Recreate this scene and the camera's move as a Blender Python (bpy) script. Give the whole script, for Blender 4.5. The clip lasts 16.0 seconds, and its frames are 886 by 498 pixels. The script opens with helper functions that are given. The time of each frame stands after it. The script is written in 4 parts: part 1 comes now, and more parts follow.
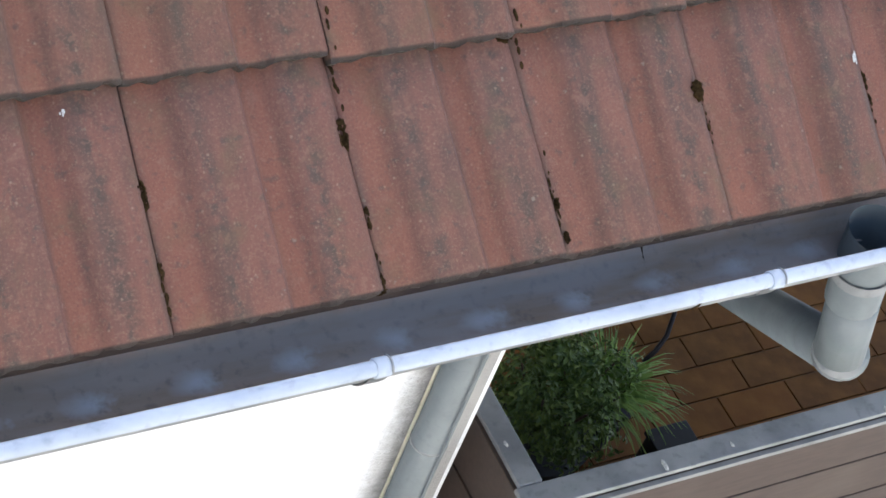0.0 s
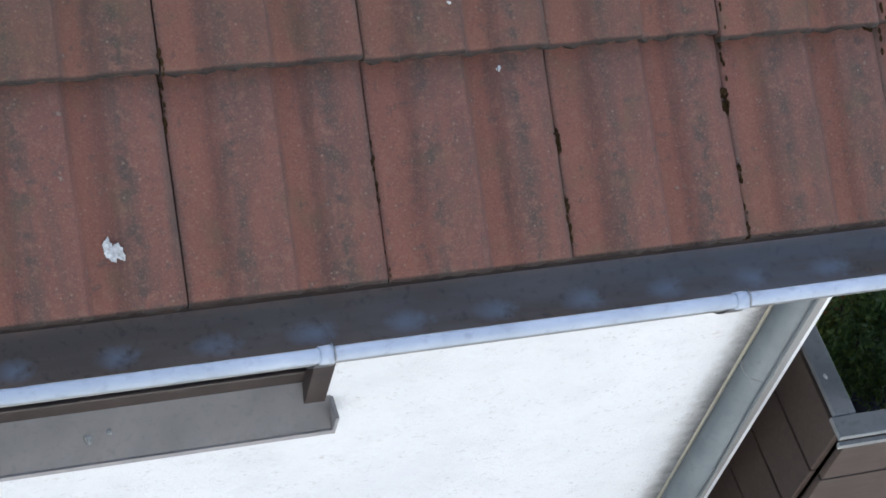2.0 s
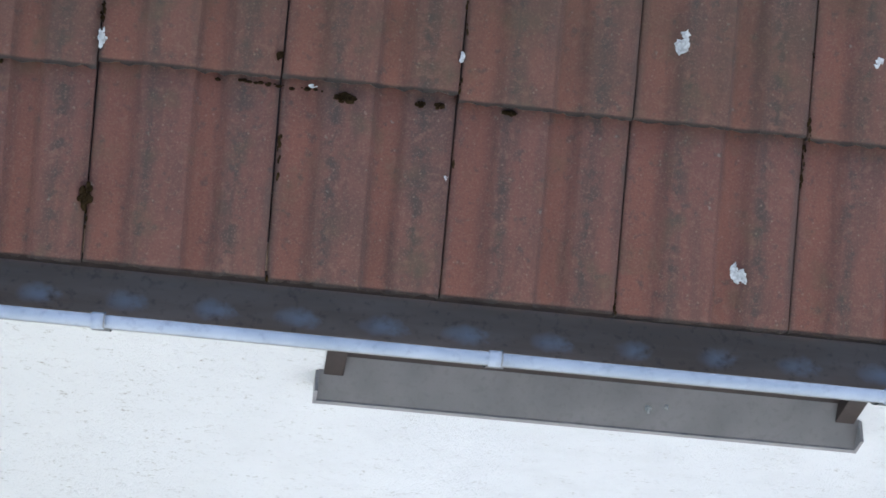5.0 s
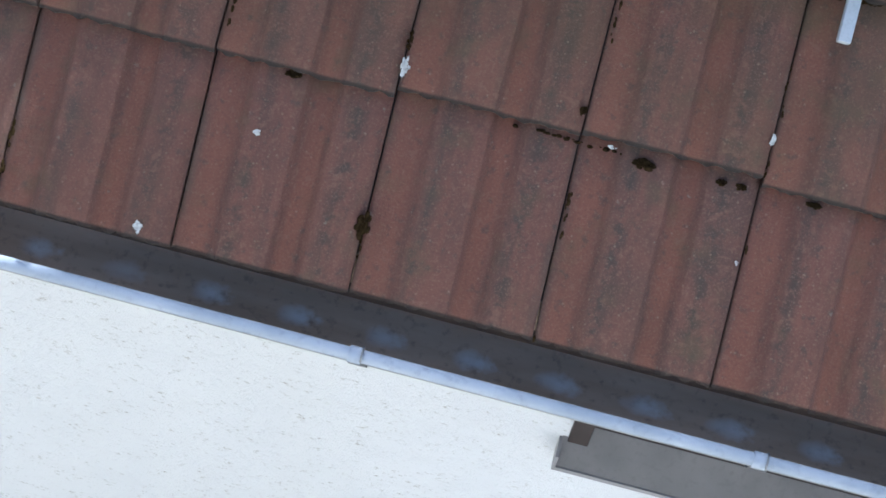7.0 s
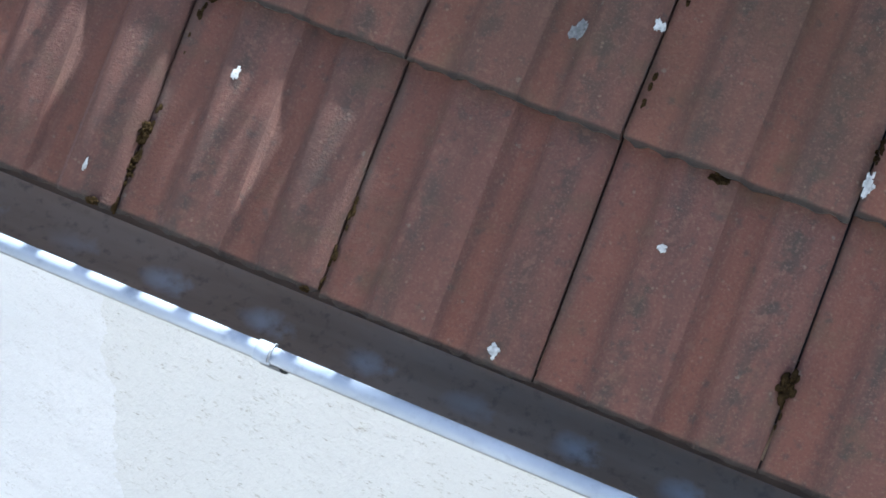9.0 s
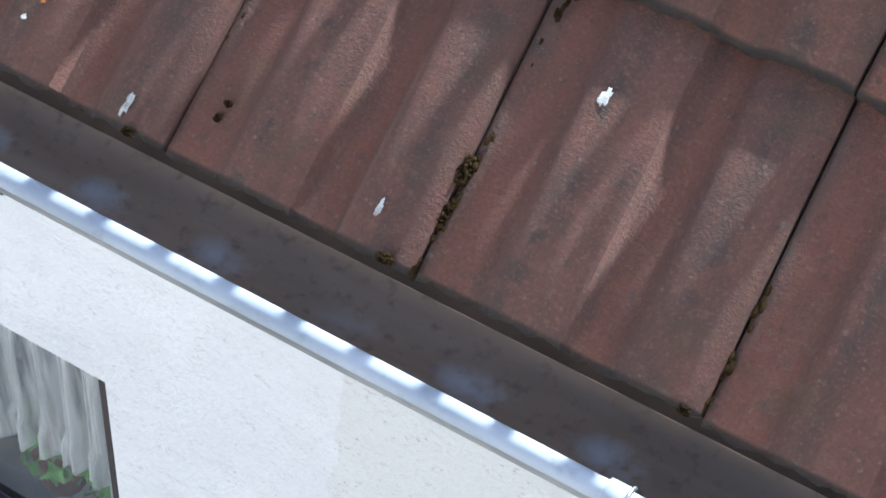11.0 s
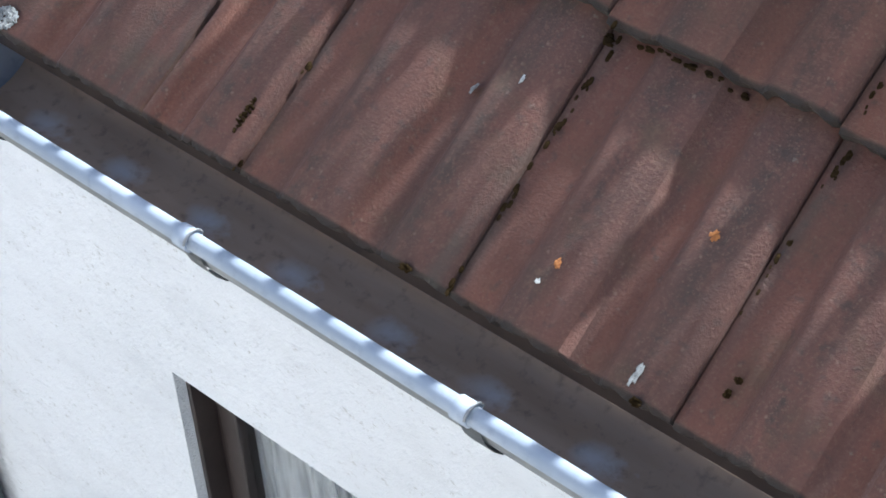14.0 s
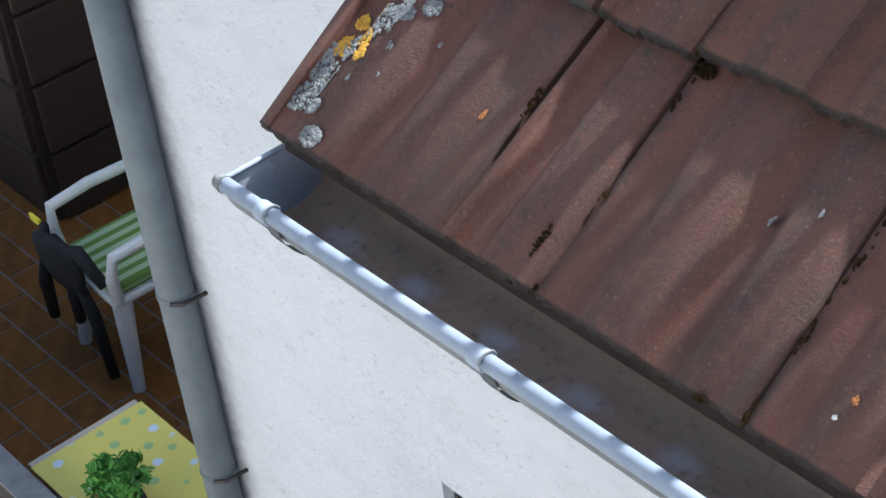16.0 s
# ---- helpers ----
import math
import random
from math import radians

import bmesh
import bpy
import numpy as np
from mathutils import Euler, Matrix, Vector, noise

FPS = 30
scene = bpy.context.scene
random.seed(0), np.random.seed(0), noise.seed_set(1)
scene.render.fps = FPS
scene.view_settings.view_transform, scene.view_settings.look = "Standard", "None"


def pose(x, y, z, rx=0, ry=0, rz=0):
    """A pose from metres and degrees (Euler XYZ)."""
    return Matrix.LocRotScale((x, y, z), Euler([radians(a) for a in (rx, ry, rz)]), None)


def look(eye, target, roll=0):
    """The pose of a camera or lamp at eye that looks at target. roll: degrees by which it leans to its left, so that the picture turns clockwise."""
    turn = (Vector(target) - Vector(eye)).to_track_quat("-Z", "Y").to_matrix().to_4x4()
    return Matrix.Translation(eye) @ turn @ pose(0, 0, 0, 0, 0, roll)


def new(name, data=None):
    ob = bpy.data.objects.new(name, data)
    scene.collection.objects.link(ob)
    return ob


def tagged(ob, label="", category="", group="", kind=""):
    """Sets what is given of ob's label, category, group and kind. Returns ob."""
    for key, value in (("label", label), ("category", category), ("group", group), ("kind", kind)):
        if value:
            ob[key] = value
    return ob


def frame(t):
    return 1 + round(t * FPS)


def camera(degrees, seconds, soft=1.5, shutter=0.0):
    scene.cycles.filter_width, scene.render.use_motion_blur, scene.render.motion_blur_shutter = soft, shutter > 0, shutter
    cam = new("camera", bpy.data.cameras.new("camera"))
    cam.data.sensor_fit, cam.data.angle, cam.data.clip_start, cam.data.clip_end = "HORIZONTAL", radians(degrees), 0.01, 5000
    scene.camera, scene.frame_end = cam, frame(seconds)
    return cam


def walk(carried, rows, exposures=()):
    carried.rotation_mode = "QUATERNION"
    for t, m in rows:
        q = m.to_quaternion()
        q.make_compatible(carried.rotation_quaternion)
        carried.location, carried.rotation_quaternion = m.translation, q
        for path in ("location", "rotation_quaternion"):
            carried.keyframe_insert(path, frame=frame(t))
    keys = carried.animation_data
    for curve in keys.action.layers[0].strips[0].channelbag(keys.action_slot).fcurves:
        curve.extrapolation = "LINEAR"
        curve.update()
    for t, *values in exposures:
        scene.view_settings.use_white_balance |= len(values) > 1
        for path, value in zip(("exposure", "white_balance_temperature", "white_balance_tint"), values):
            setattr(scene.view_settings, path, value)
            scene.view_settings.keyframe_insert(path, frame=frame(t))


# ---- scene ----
cam = camera(25.29, 16.0, soft=1.6)
PATH = [
    (0, (-0.8570, -1.3385, 1.9449), (0.0854, -0.3113, 0.5107), 22.28),
    (0.5, (-0.9201, -1.3777, 2.0226), (-0.0666, -0.3262, 0.5509), 20.89),
    (1, (-0.9967, -1.4198, 2.0988), (-0.2251, -0.3587, 0.5892), 20.16),
    (1.5, (-1.0665, -1.4641, 2.1806), (-0.3718, -0.3928, 0.6412), 19.16),
    (2, (-1.1777, -1.5385, 2.3135), (-0.5166, -0.4705, 0.7571), 19.09),
    (2.5, (-1.2950, -1.6362, 2.4928), (-0.6728, -0.5700, 0.9192), 19.50),
    (3, (-1.3628, -1.7564, 2.7097), (-0.8267, -0.6849, 1.1082), 18.39),
    (3.5, (-1.4428, -1.8197, 2.8405), (-0.9744, -0.7427, 1.2217), 18.18),
    (4, (-1.4760, -1.7947, 2.8334), (-1.0986, -0.7110, 1.1954), 17.42),
    (4.5, (-1.5069, -1.7770, 2.8248), (-1.2306, -0.6836, 1.1731), 15.44),
    (7, (-1.6016, -1.6790, 2.6983), (-1.6476, -0.5656, 1.0375), 12.61),
    (7.5, (-1.6122, -1.6059, 2.5756), (-1.7574, -0.4969, 0.9177), 10.34),
    (8, (-1.6341, -1.5289, 2.4425), (-1.8900, -0.4220, 0.7964), 7.75),
    (8.5, (-1.6791, -1.4259, 2.2626), (-2.0253, -0.3064, 0.6419), 6.06),
    (11, (-2.1081, -1.0349, 1.3701), (-2.7416, 0.1402, -0.1191), 4.38),
    (11.5, (-2.1342, -1.0246, 1.3486), (-2.8508, 0.1379, -0.1126), 2.77),
    (12, (-2.1478, -1.0272, 1.3520), (-2.9229, 0.0977, -0.1089), 1.12),
    (12.5, (-2.1600, -1.0352, 1.3569), (-2.9866, 0.0717, -0.0893), 0.00),
    (13, (-2.1788, -1.0447, 1.3669), (-3.0796, 0.0388, -0.0525), -1.65),
    (13.5, (-2.1904, -1.0506, 1.3773), (-3.1745, 0.0279, 0.0105), -2.54),
    (14, (-2.2069, -1.0578, 1.3877), (-3.2701, -0.0002, 0.0644), -4.02),
    (14.5, (-2.2150, -1.0715, 1.3986), (-3.3495, -0.0580, 0.1003), -5.72),
    (15, (-2.2272, -1.0815, 1.4110), (-3.4127, -0.1042, 0.1305), -6.77),
    (15.5, (-2.2352, -1.0872, 1.4182), (-3.4668, -0.1311, 0.1656), -7.41),
    (16, (-2.2398, -1.0990, 1.4285), (-3.5178, -0.1668, 0.2047), -7.59),
]
walk(cam, [(t, look(eye, target, roll)) for t, eye, target, roll in PATH],
     exposures=[(0.0, 2.52, 6000, 7), (1.5, 2.03, 5700, 6), (4.7, 1.85, 5550, 5), (8.7, 1.88, 5400, 4), (11.0, 1.80, 5500, 5), (13.5, 1.74, 5550, 5), (16.0, 1.48, 5600, 5)])

# ---- light: a hazy bright sky and a sun that grazes the slope from behind the ridge ----
SUN_EL, SUN_AZ = 44.8, 11.5   # degrees; azimuth from +y towards +x
world = bpy.data.worlds.new("sky")
scene.world = world
world.use_nodes = True
wn = world.node_tree.nodes
sky = wn.new("ShaderNodeTexSky")
sky.sky_type = "NISHITA"
sky.sun_disc = False
sky.sun_elevation = radians(SUN_EL)
sky.sun_rotation = radians(SUN_AZ)
sky.air_density, sky.dust_density, sky.ozone_density = 1.0, 4.0, 1.0
world.node_tree.links.new(sky.outputs[0], wn["Background"].inputs[0])
wn["Background"].inputs[1].default_value = 0.105
sun_data = bpy.data.lights.new("sun", "SUN")
sun_data.energy, sun_data.angle, sun_data.color = 5.0, radians(0.8), (1.0, 0.95, 0.89)
sun = new("sun", sun_data)
el, az = radians(SUN_EL), radians(SUN_AZ)
sun_from = Vector((math.sin(az) * math.cos(el), math.cos(az) * math.cos(el), math.sin(el)))
sun.matrix_world = look(sun_from * 20, (0, 0, 0))


# ---- node helpers ----
class Mat:
    def __init__(self, name):
        self.m = bpy.data.materials.new(name)
        self.m.use_nodes = True
        self.t = self.m.node_tree
        self.b = self.t.nodes["Principled BSDF"]
        self.co = self.t.nodes.new("ShaderNodeTexCoord")

    def n(self, kind, **props):
        node = self.t.nodes.new(kind)
        for key, value in props.items():
            if key == "operation":
                node.operation = value
            elif key == "blend":
                node.data_type, node.blend_type = "RGBA", value
        return node

    def link(self, a, b):
        self.t.links.new(a, b)

    def mapped(self, scale=(1, 1, 1), space="Object"):
        mp = self.n("ShaderNodeMapping")
        mp.inputs["Scale"].default_value = scale
        self.link(self.co.outputs[space], mp.inputs["Vector"])
        return mp.outputs[0]

    def noise(self, scale, detail=4.0, vec=None, rough=0.55):
        node = self.n("ShaderNodeTexNoise")
        node.inputs["Scale"].default_value = scale
        node.inputs["Detail"].default_value = detail
        node.inputs["Roughness"].default_value = rough
        self.link(vec if vec is not None else self.co.outputs["Object"], node.inputs["Vector"])
        return node.outputs[0]

    def ramp(self, fac, lo, hi, a=(0, 0, 0, 1), b=(1, 1, 1, 1)):
        if lo > hi:
            lo, hi, a, b = hi, lo, b, a
        node = self.n("ShaderNodeValToRGB")
        node.color_ramp.elements[0].position, node.color_ramp.elements[1].position = lo, hi
        node.color_ramp.elements[0].color, node.color_ramp.elements[1].color = a, b
        self.link(fac, node.inputs[0])
        return node.outputs[0]

    def math(self, op, a, b=None):
        node = self.n("ShaderNodeMath", operation=op)
        for i, v in enumerate((a, b)):
            if v is None:
                continue
            if isinstance(v, (int, float)):
                node.inputs[i].default_value = v
            else:
                self.link(v, node.inputs[i])
        return node.outputs[0]

    def mix(self, fac, a, b, blend="MIX"):
        node = self.n("ShaderNodeMix", blend=blend)
        for i, v in ((0, fac), (6, a), (7, b)):
            if isinstance(v, (int, float)):
                node.inputs[i].default_value = v
            elif isinstance(v, tuple):
                node.inputs[i].default_value = (*v[:3], 1)
            else:
                self.link(v, node.inputs[i])
        return node.outputs[2]

    def bump(self, height, strength=0.3, dist=0.002):
        node = self.n("ShaderNodeBump")
        node.inputs["Strength"].default_value, node.inputs["Distance"].default_value = strength, dist
        self.link(height, node.inputs["Height"])
        self.link(node.outputs[0], self.b.inputs["Normal"])

    def done(self, col, rough=0.7, metal=0.0):
        for v, key in ((col, "Base Color"), (rough, "Roughness"), (metal, "Metallic")):
            if isinstance(v, (int, float)):
                self.b.inputs[key].default_value = v
            elif isinstance(v, tuple):
                self.b.inputs[key].default_value = (*v[:3], 1)
            else:
                self.link(v, self.b.inputs[key])
        return self.m


def speckled(name, col, col2, rough=0.6, metal=0.0, scale=20, bump=0.15, dist=0.001):
    m = Mat(name)
    a = m.noise(scale)
    b = m.noise(scale * 8, 2)
    c = m.mix(m.ramp(a, 0.35, 0.65), col, col2)
    c = m.mix(m.math("MULTIPLY", m.ramp(b, 0.5, 0.8), 0.35), c, tuple(v * 0.6 for v in col))
    m.bump(b, bump, dist)
    return m.done(c, rough, metal)


# ---- materials ----
def make_tile_material():
    m = Mat("weathered_red_concrete")
    info = m.n("ShaderNodeObjectInfo")
    rnd = info.outputs["Random"]
    shift = m.n("ShaderNodeVectorMath", operation="ADD")
    cx = m.n("ShaderNodeCombineXYZ")
    m.link(m.math("MULTIPLY", rnd, 37.0), cx.inputs[0])
    m.link(m.math("MULTIPLY", rnd, 91.0), cx.inputs[1])
    m.link(m.co.outputs["Object"], shift.inputs[0])
    m.link(cx.outputs[0], shift.inputs[1])
    v = shift.outputs[0]
    sep = m.n("ShaderNodeSeparateXYZ")
    m.link(m.co.outputs["Object"], sep.inputs[0])
    u = m.math("DIVIDE", sep.outputs[0], 0.30)
    stretch = m.n("ShaderNodeMapping")
    stretch.inputs["Scale"].default_value = (1.0, 0.16, 1.0)
    m.link(v, stretch.inputs["Vector"])
    streak = m.noise(42, 4, stretch.outputs[0])
    broad = m.noise(9, 4, v)
    fine = m.noise(260, 3, v, 0.7)
    mid = m.noise(60, 4, v)
    base = m.mix(rnd, (0.111, 0.042, 0.032), (0.087, 0.040, 0.031))
    base = m.mix(m.ramp(broad, 0.36, 0.64), base, (0.127, 0.049, 0.036))
    base = m.mix(m.math("MULTIPLY", m.ramp(streak, 0.46, 0.62), 0.42), base, (0.064, 0.033, 0.027))
    # the channels are washed clean
    k1 = m.math("SUBTRACT", 1.0, m.math("MULTIPLY", m.math("ABSOLUTE", m.math("SUBTRACT", u, 0.11)), 9.5))
    k2 = m.math("SUBTRACT", 1.0, m.math("MULTIPLY", m.math("ABSOLUTE", m.math("SUBTRACT", u, 0.61)), 14.0))
    crown = m.math("MAXIMUM", m.math("MAXIMUM", k1, k2), 0.0)
    base = m.mix(m.math("MULTIPLY", m.math("MINIMUM", m.math("MULTIPLY", crown, 1.8), 1.0), 0.42), base, (0.172, 0.056, 0.034))
    # grey algae streaks along the edge of both raised bands
    s1 = m.math("SUBTRACT", 1.0, m.math("MULTIPLY", m.math("ABSOLUTE", m.math("SUBTRACT", u, 0.30)), 14.0))
    s2 = m.math("SUBTRACT", 1.0, m.math("MULTIPLY", m.math("ABSOLUTE", m.math("SUBTRACT", u, 0.80)), 11.0))
    feet = m.math("MAXIMUM", m.math("MAXIMUM", s1, s2), 0.0)
    blot = m.ramp(m.noise(24, 6, stretch.outputs[0], 0.7), 0.42, 0.58)
    dab = m.ramp(m.noise(34, 5, v, 0.6), 0.44, 0.58)
    base = m.mix(m.math("MULTIPLY", m.math("MULTIPLY", feet, m.math("MAXIMUM", m.math("MULTIPLY", blot, 0.7), dab)), 0.85), base, (0.034, 0.027, 0.022))
    base = m.mix(m.math("MULTIPLY", m.ramp(mid, 0.58, 0.70), 0.55), base, (0.044, 0.034, 0.030))
    base = m.mix(m.math("MULTIPLY", m.ramp(mid, 0.42, 0.32), 0.5), base, (0.152, 0.073, 0.056))
    # sand grains, pores and small pale lichen specks
    base = m.mix(m.math("MULTIPLY", m.ramp(fine, 0.55, 0.66), 0.38), base, (0.192, 0.111, 0.089))
    base = m.mix(m.math("MULTIPLY", m.ramp(fine, 0.45, 0.34), 0.32), base, (0.041, 0.021, 0.018))
    for scale, lo, size, col in ((75, 0.50, 0.19, (0.252, 0.170, 0.141)), (150, 0.50, 0.22, (0.200, 0.111, 0.085)), (34, 0.55, 0.13, (0.222, 0.192, 0.170))):
        dots = m.n("ShaderNodeTexVoronoi")
        dots.inputs["Scale"].default_value = scale
        m.link(v, dots.inputs["Vector"])
        wob = m.math("ADD", dots.outputs["Distance"], m.math("MULTIPLY", m.math("SUBTRACT", fine, 0.5), 0.35))
        dot = m.math("MULTIPLY", m.ramp(wob, size, size * 0.5), m.ramp(mid, lo, lo + 0.08))
        base = m.mix(m.math("MULTIPLY", dot, 0.42), base, col)
    moss = m.ramp(m.noise(14, 4, v), 0.55, 0.72)
    base = m.mix(m.math("MULTIPLY", moss, 0.35), base, (0.063, 0.053, 0.026))
    # olive film of algae, thicker higher up the slope
    geo = m.n("ShaderNodeNewGeometry")
    gsep = m.n("ShaderNodeSeparateXYZ")
    m.link(geo.outputs["Position"], gsep.inputs[0])
    film = m.math("MULTIPLY", m.ramp(gsep.outputs[2], 0.15, 0.34), m.ramp(m.noise(6.0, 4, v), 0.30, 0.66))
    base = m.mix(m.math("MULTIPLY", film, 0.62), base, (0.050, 0.037, 0.016))
    # the tiles get darker towards the verge, in streaks
    verge_tone = m.math("MULTIPLY", m.ramp(m.math("MULTIPLY", gsep.outputs[0], -0.2), 0.30, 0.56), m.ramp(m.noise(11, 5, stretch.outputs[0]), 0.28, 0.60))
    base = m.mix(m.math("MULTIPLY", verge_tone, 0.42), base, (0.060, 0.023, 0.017))
    # pale crust along the lower edge; near-black lip band paints in its shadow
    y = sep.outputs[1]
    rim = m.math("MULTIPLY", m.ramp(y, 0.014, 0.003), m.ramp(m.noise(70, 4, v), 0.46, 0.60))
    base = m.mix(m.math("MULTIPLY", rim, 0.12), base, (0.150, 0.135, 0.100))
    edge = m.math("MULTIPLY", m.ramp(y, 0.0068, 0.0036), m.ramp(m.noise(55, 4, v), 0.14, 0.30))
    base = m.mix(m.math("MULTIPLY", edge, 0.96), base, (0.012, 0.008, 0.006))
    joint = m.math("MULTIPLY", m.ramp(m.math("ABSOLUTE", m.math("SUBTRACT", u, 0.5)), 0.455, 0.50), m.ramp(m.noise(40, 4, stretch.outputs[0]), 0.42, 0.62))
    base = m.mix(m.math("MULTIPLY", joint, 0.45), base, (0.055, 0.047, 0.040))
    base = m.mix(1.0, base, (0.90, 0.95, 0.86), "MULTIPLY")
    h = m.math("ADD", m.math("MULTIPLY", fine, 1.0), m.math("MULTIPLY", mid, 0.35))
    m.bump(h, 0.65, 0.0022)
    return m.done(base, 0.86)


def make_wall_material():
    m = Mat("white_roughcast")
    sep = m.n("ShaderNodeSeparateXYZ")
    m.link(m.co.outputs["Object"], sep.inputs[0])
    x = sep.outputs[0]
    lean = m.n("ShaderNodeMapping")
    lean.inputs["Scale"].default_value = (1.0, 1.0, 1.7)
    m.link(m.co.outputs["Object"], lean.inputs["Vector"])
    grain = m.noise(70, 5, lean.outputs[0], 0.72)
    clump = m.noise(16, 4, lean.outputs[0])
    soft = m.noise(1.6, 3)
    col = m.mix(m.ramp(soft, 0.35, 0.7), (0.73, 0.745, 0.765), (0.66, 0.675, 0.695))
    blotch = m.ramp(m.noise(7, 5, lean.outputs[0], 0.62), 0.48, 0.70)
    col = m.mix(m.math("MULTIPLY", blotch, 0.25), col, (0.52, 0.53, 0.54))
    # older, dirtier render between the repainted edge and the first window
    old = m.math("MULTIPLY", m.math("GREATER_THAN", m.math("ADD", x, m.math("MULTIPLY", m.noise(7, 4), 0.14)), -2.98), m.ramp(m.math("MULTIPLY", x, -0.1667), 0.16, 0.32))
    amount = m.math("ADD", 0.50, m.math("MULTIPLY", old, 0.40))
    pits = m.math("MULTIPLY", m.ramp(grain, 0.57, 0.66), m.ramp(clump, 0.44, 0.62))
    col = m.mix(m.math("MULTIPLY", old, 0.7), col, (0.61, 0.62, 0.61))
    col = m.mix(m.math("MULTIPLY", pits, amount), col, (0.27, 0.25, 0.20))
    # dirty streak beside each downpipe; at the left it also paints in corner shade
    edge = m.noise(34, 5)
    r = m.math("SUBTRACT", 1.0, m.math("MULTIPLY", m.math("SUBTRACT", 0.858, x), 9.0))
    r = m.math("MULTIPLY", m.math("MAXIMUM", r, 0.0), m.math("LESS_THAN", x, 1.0))
    l = m.math("MAXIMUM", m.math("SUBTRACT", 1.0, m.math("MULTIPLY", m.math("SUBTRACT", x, -5.27), 5.0)), 0.0)
    dirt = m.ramp(m.math("MULTIPLY", m.math("MAXIMUM", r, l), m.math("ADD", 0.45, edge)), 0.35, 1.0)
    col = m.mix(m.math("MULTIPLY", dirt, 0.75), col, (0.16, 0.15, 0.13))
    m.bump(m.math("ADD", grain, m.math("MULTIPLY", clump, 0.5)), 1.0, 0.010)
    return m.done(col, 0.92)


def make_zinc_material(name, dull, bright, rough, metal=0.35):
    m = Mat(name)
    a = m.noise(7, 5)
    b = m.noise(46, 5)
    c = m.mix(m.ramp(a, 0.38, 0.62), dull, bright)
    c = m.mix(m.math("MULTIPLY", m.ramp(b, 0.55, 0.75), 0.45), c, tuple(v * 0.55 for v in dull))
    m.bump(b, 0.12, 0.001)
    return m.done(c, rough, metal)


def make_trough_material():
    """Brown-grey zinc with silt along the bottom and a row of painted sun reflections."""
    m = Mat("tarnished_zinc_trough")
    sep = m.n("ShaderNodeSeparateXYZ")
    m.link(m.co.outputs["Object"], sep.inputs[0])
    along = m.mapped((0.35, 2.0, 2.0))
    a = m.noise(9, 5, along)
    b = m.noise(60, 5)
    c = m.mix(m.ramp(a, 0.38, 0.62), (0.31, 0.222, 0.152), (0.40, 0.298, 0.215))
    c = m.mix(m.math("MULTIPLY", m.ramp(b, 0.55, 0.72), 0.5), c, (0.12, 0.096, 0.08))
    # pale blobs paint in sunlight thrown down by the curved gutter wall
    wob = m.noise(30, 4)
    px = m.math("ADD", sep.outputs[0], m.math("MULTIPLY", m.math("SUBTRACT", wob, 0.5), 0.06))
    fx = m.math("ABSOLUTE", m.math("SUBTRACT", m.math("FRACT", m.math("DIVIDE", m.math("ADD", px, 30.0 - GLINT_X), 0.15)), 0.5))
    dx = m.math("DIVIDE", m.math("MULTIPLY", fx, 0.15), 0.042)
    dy = m.math("DIVIDE", m.math("SUBTRACT", sep.outputs[1], GLINT_Y), 0.023)
    rr = m.math("SQRT", m.math("ADD", m.math("MULTIPLY", dx, dx), m.math("MULTIPLY", dy, dy)))
    rr = m.math("ADD", rr, m.math("MULTIPLY", m.math("SUBTRACT", b, 0.5), 0.9))
    glint = m.math("MULTIPLY", m.ramp(rr, 1.25, 0.1), m.ramp(m.noise(3.1, 2), 0.22, 0.5))
    # the stretch by the outlet is washed paler
    pale = m.math("MULTIPLY", m.ramp(m.math("ADD", m.math("MULTIPLY", sep.outputs[0], 0.25), 0.5), 0.36, 0.62), m.ramp(a, 0.30, 0.55))
    c = m.mix(m.math("MULTIPLY", pale, 0.5), c, (0.36, 0.35, 0.35))
    c = m.mix(m.math("MULTIPLY", glint, 0.85), c, (0.50, 0.50, 0.505))
    m.bump(b, 0.15, 0.001)
    m.b.inputs["Specular IOR Level"].default_value = 0.25
    return m.done(c, 0.55, 0.0)


GLINT_X, GLINT_Y = -0.010, 0.018

def make_cladding_material():
    m = Mat("brown_cladding")
    v = m.mapped((2.0, 14.0, 14.0))
    grain = m.noise(7, 5, v, 0.65)
    big = m.noise(3, 3)
    c = m.mix(m.ramp(grain, 0.3, 0.7), (0.030, 0.019, 0.014), (0.050, 0.033, 0.025))
    c = m.mix(m.math("MULTIPLY", m.ramp(big, 0.5, 0.75), 0.4), c, (0.085, 0.066, 0.052))
    m.bump(grain, 0.2, 0.001)
    return m.done(c, 0.6)


def make_floor_material():
    m = Mat("terracotta_floor")
    rnd = m.n("ShaderNodeObjectInfo").outputs["Random"]
    a = m.noise(11, 5)
    c = m.mix(rnd, (0.19, 0.075, 0.016), (0.13, 0.056, 0.014))
    c = m.mix(m.ramp(a, 0.4, 0.7), c, (0.23, 0.105, 0.022))
    m.bump(m.noise(90), 0.2, 0.001)
    m.b.inputs["Specular IOR Level"].default_value = 0.15
    return m.done(c, 0.7)


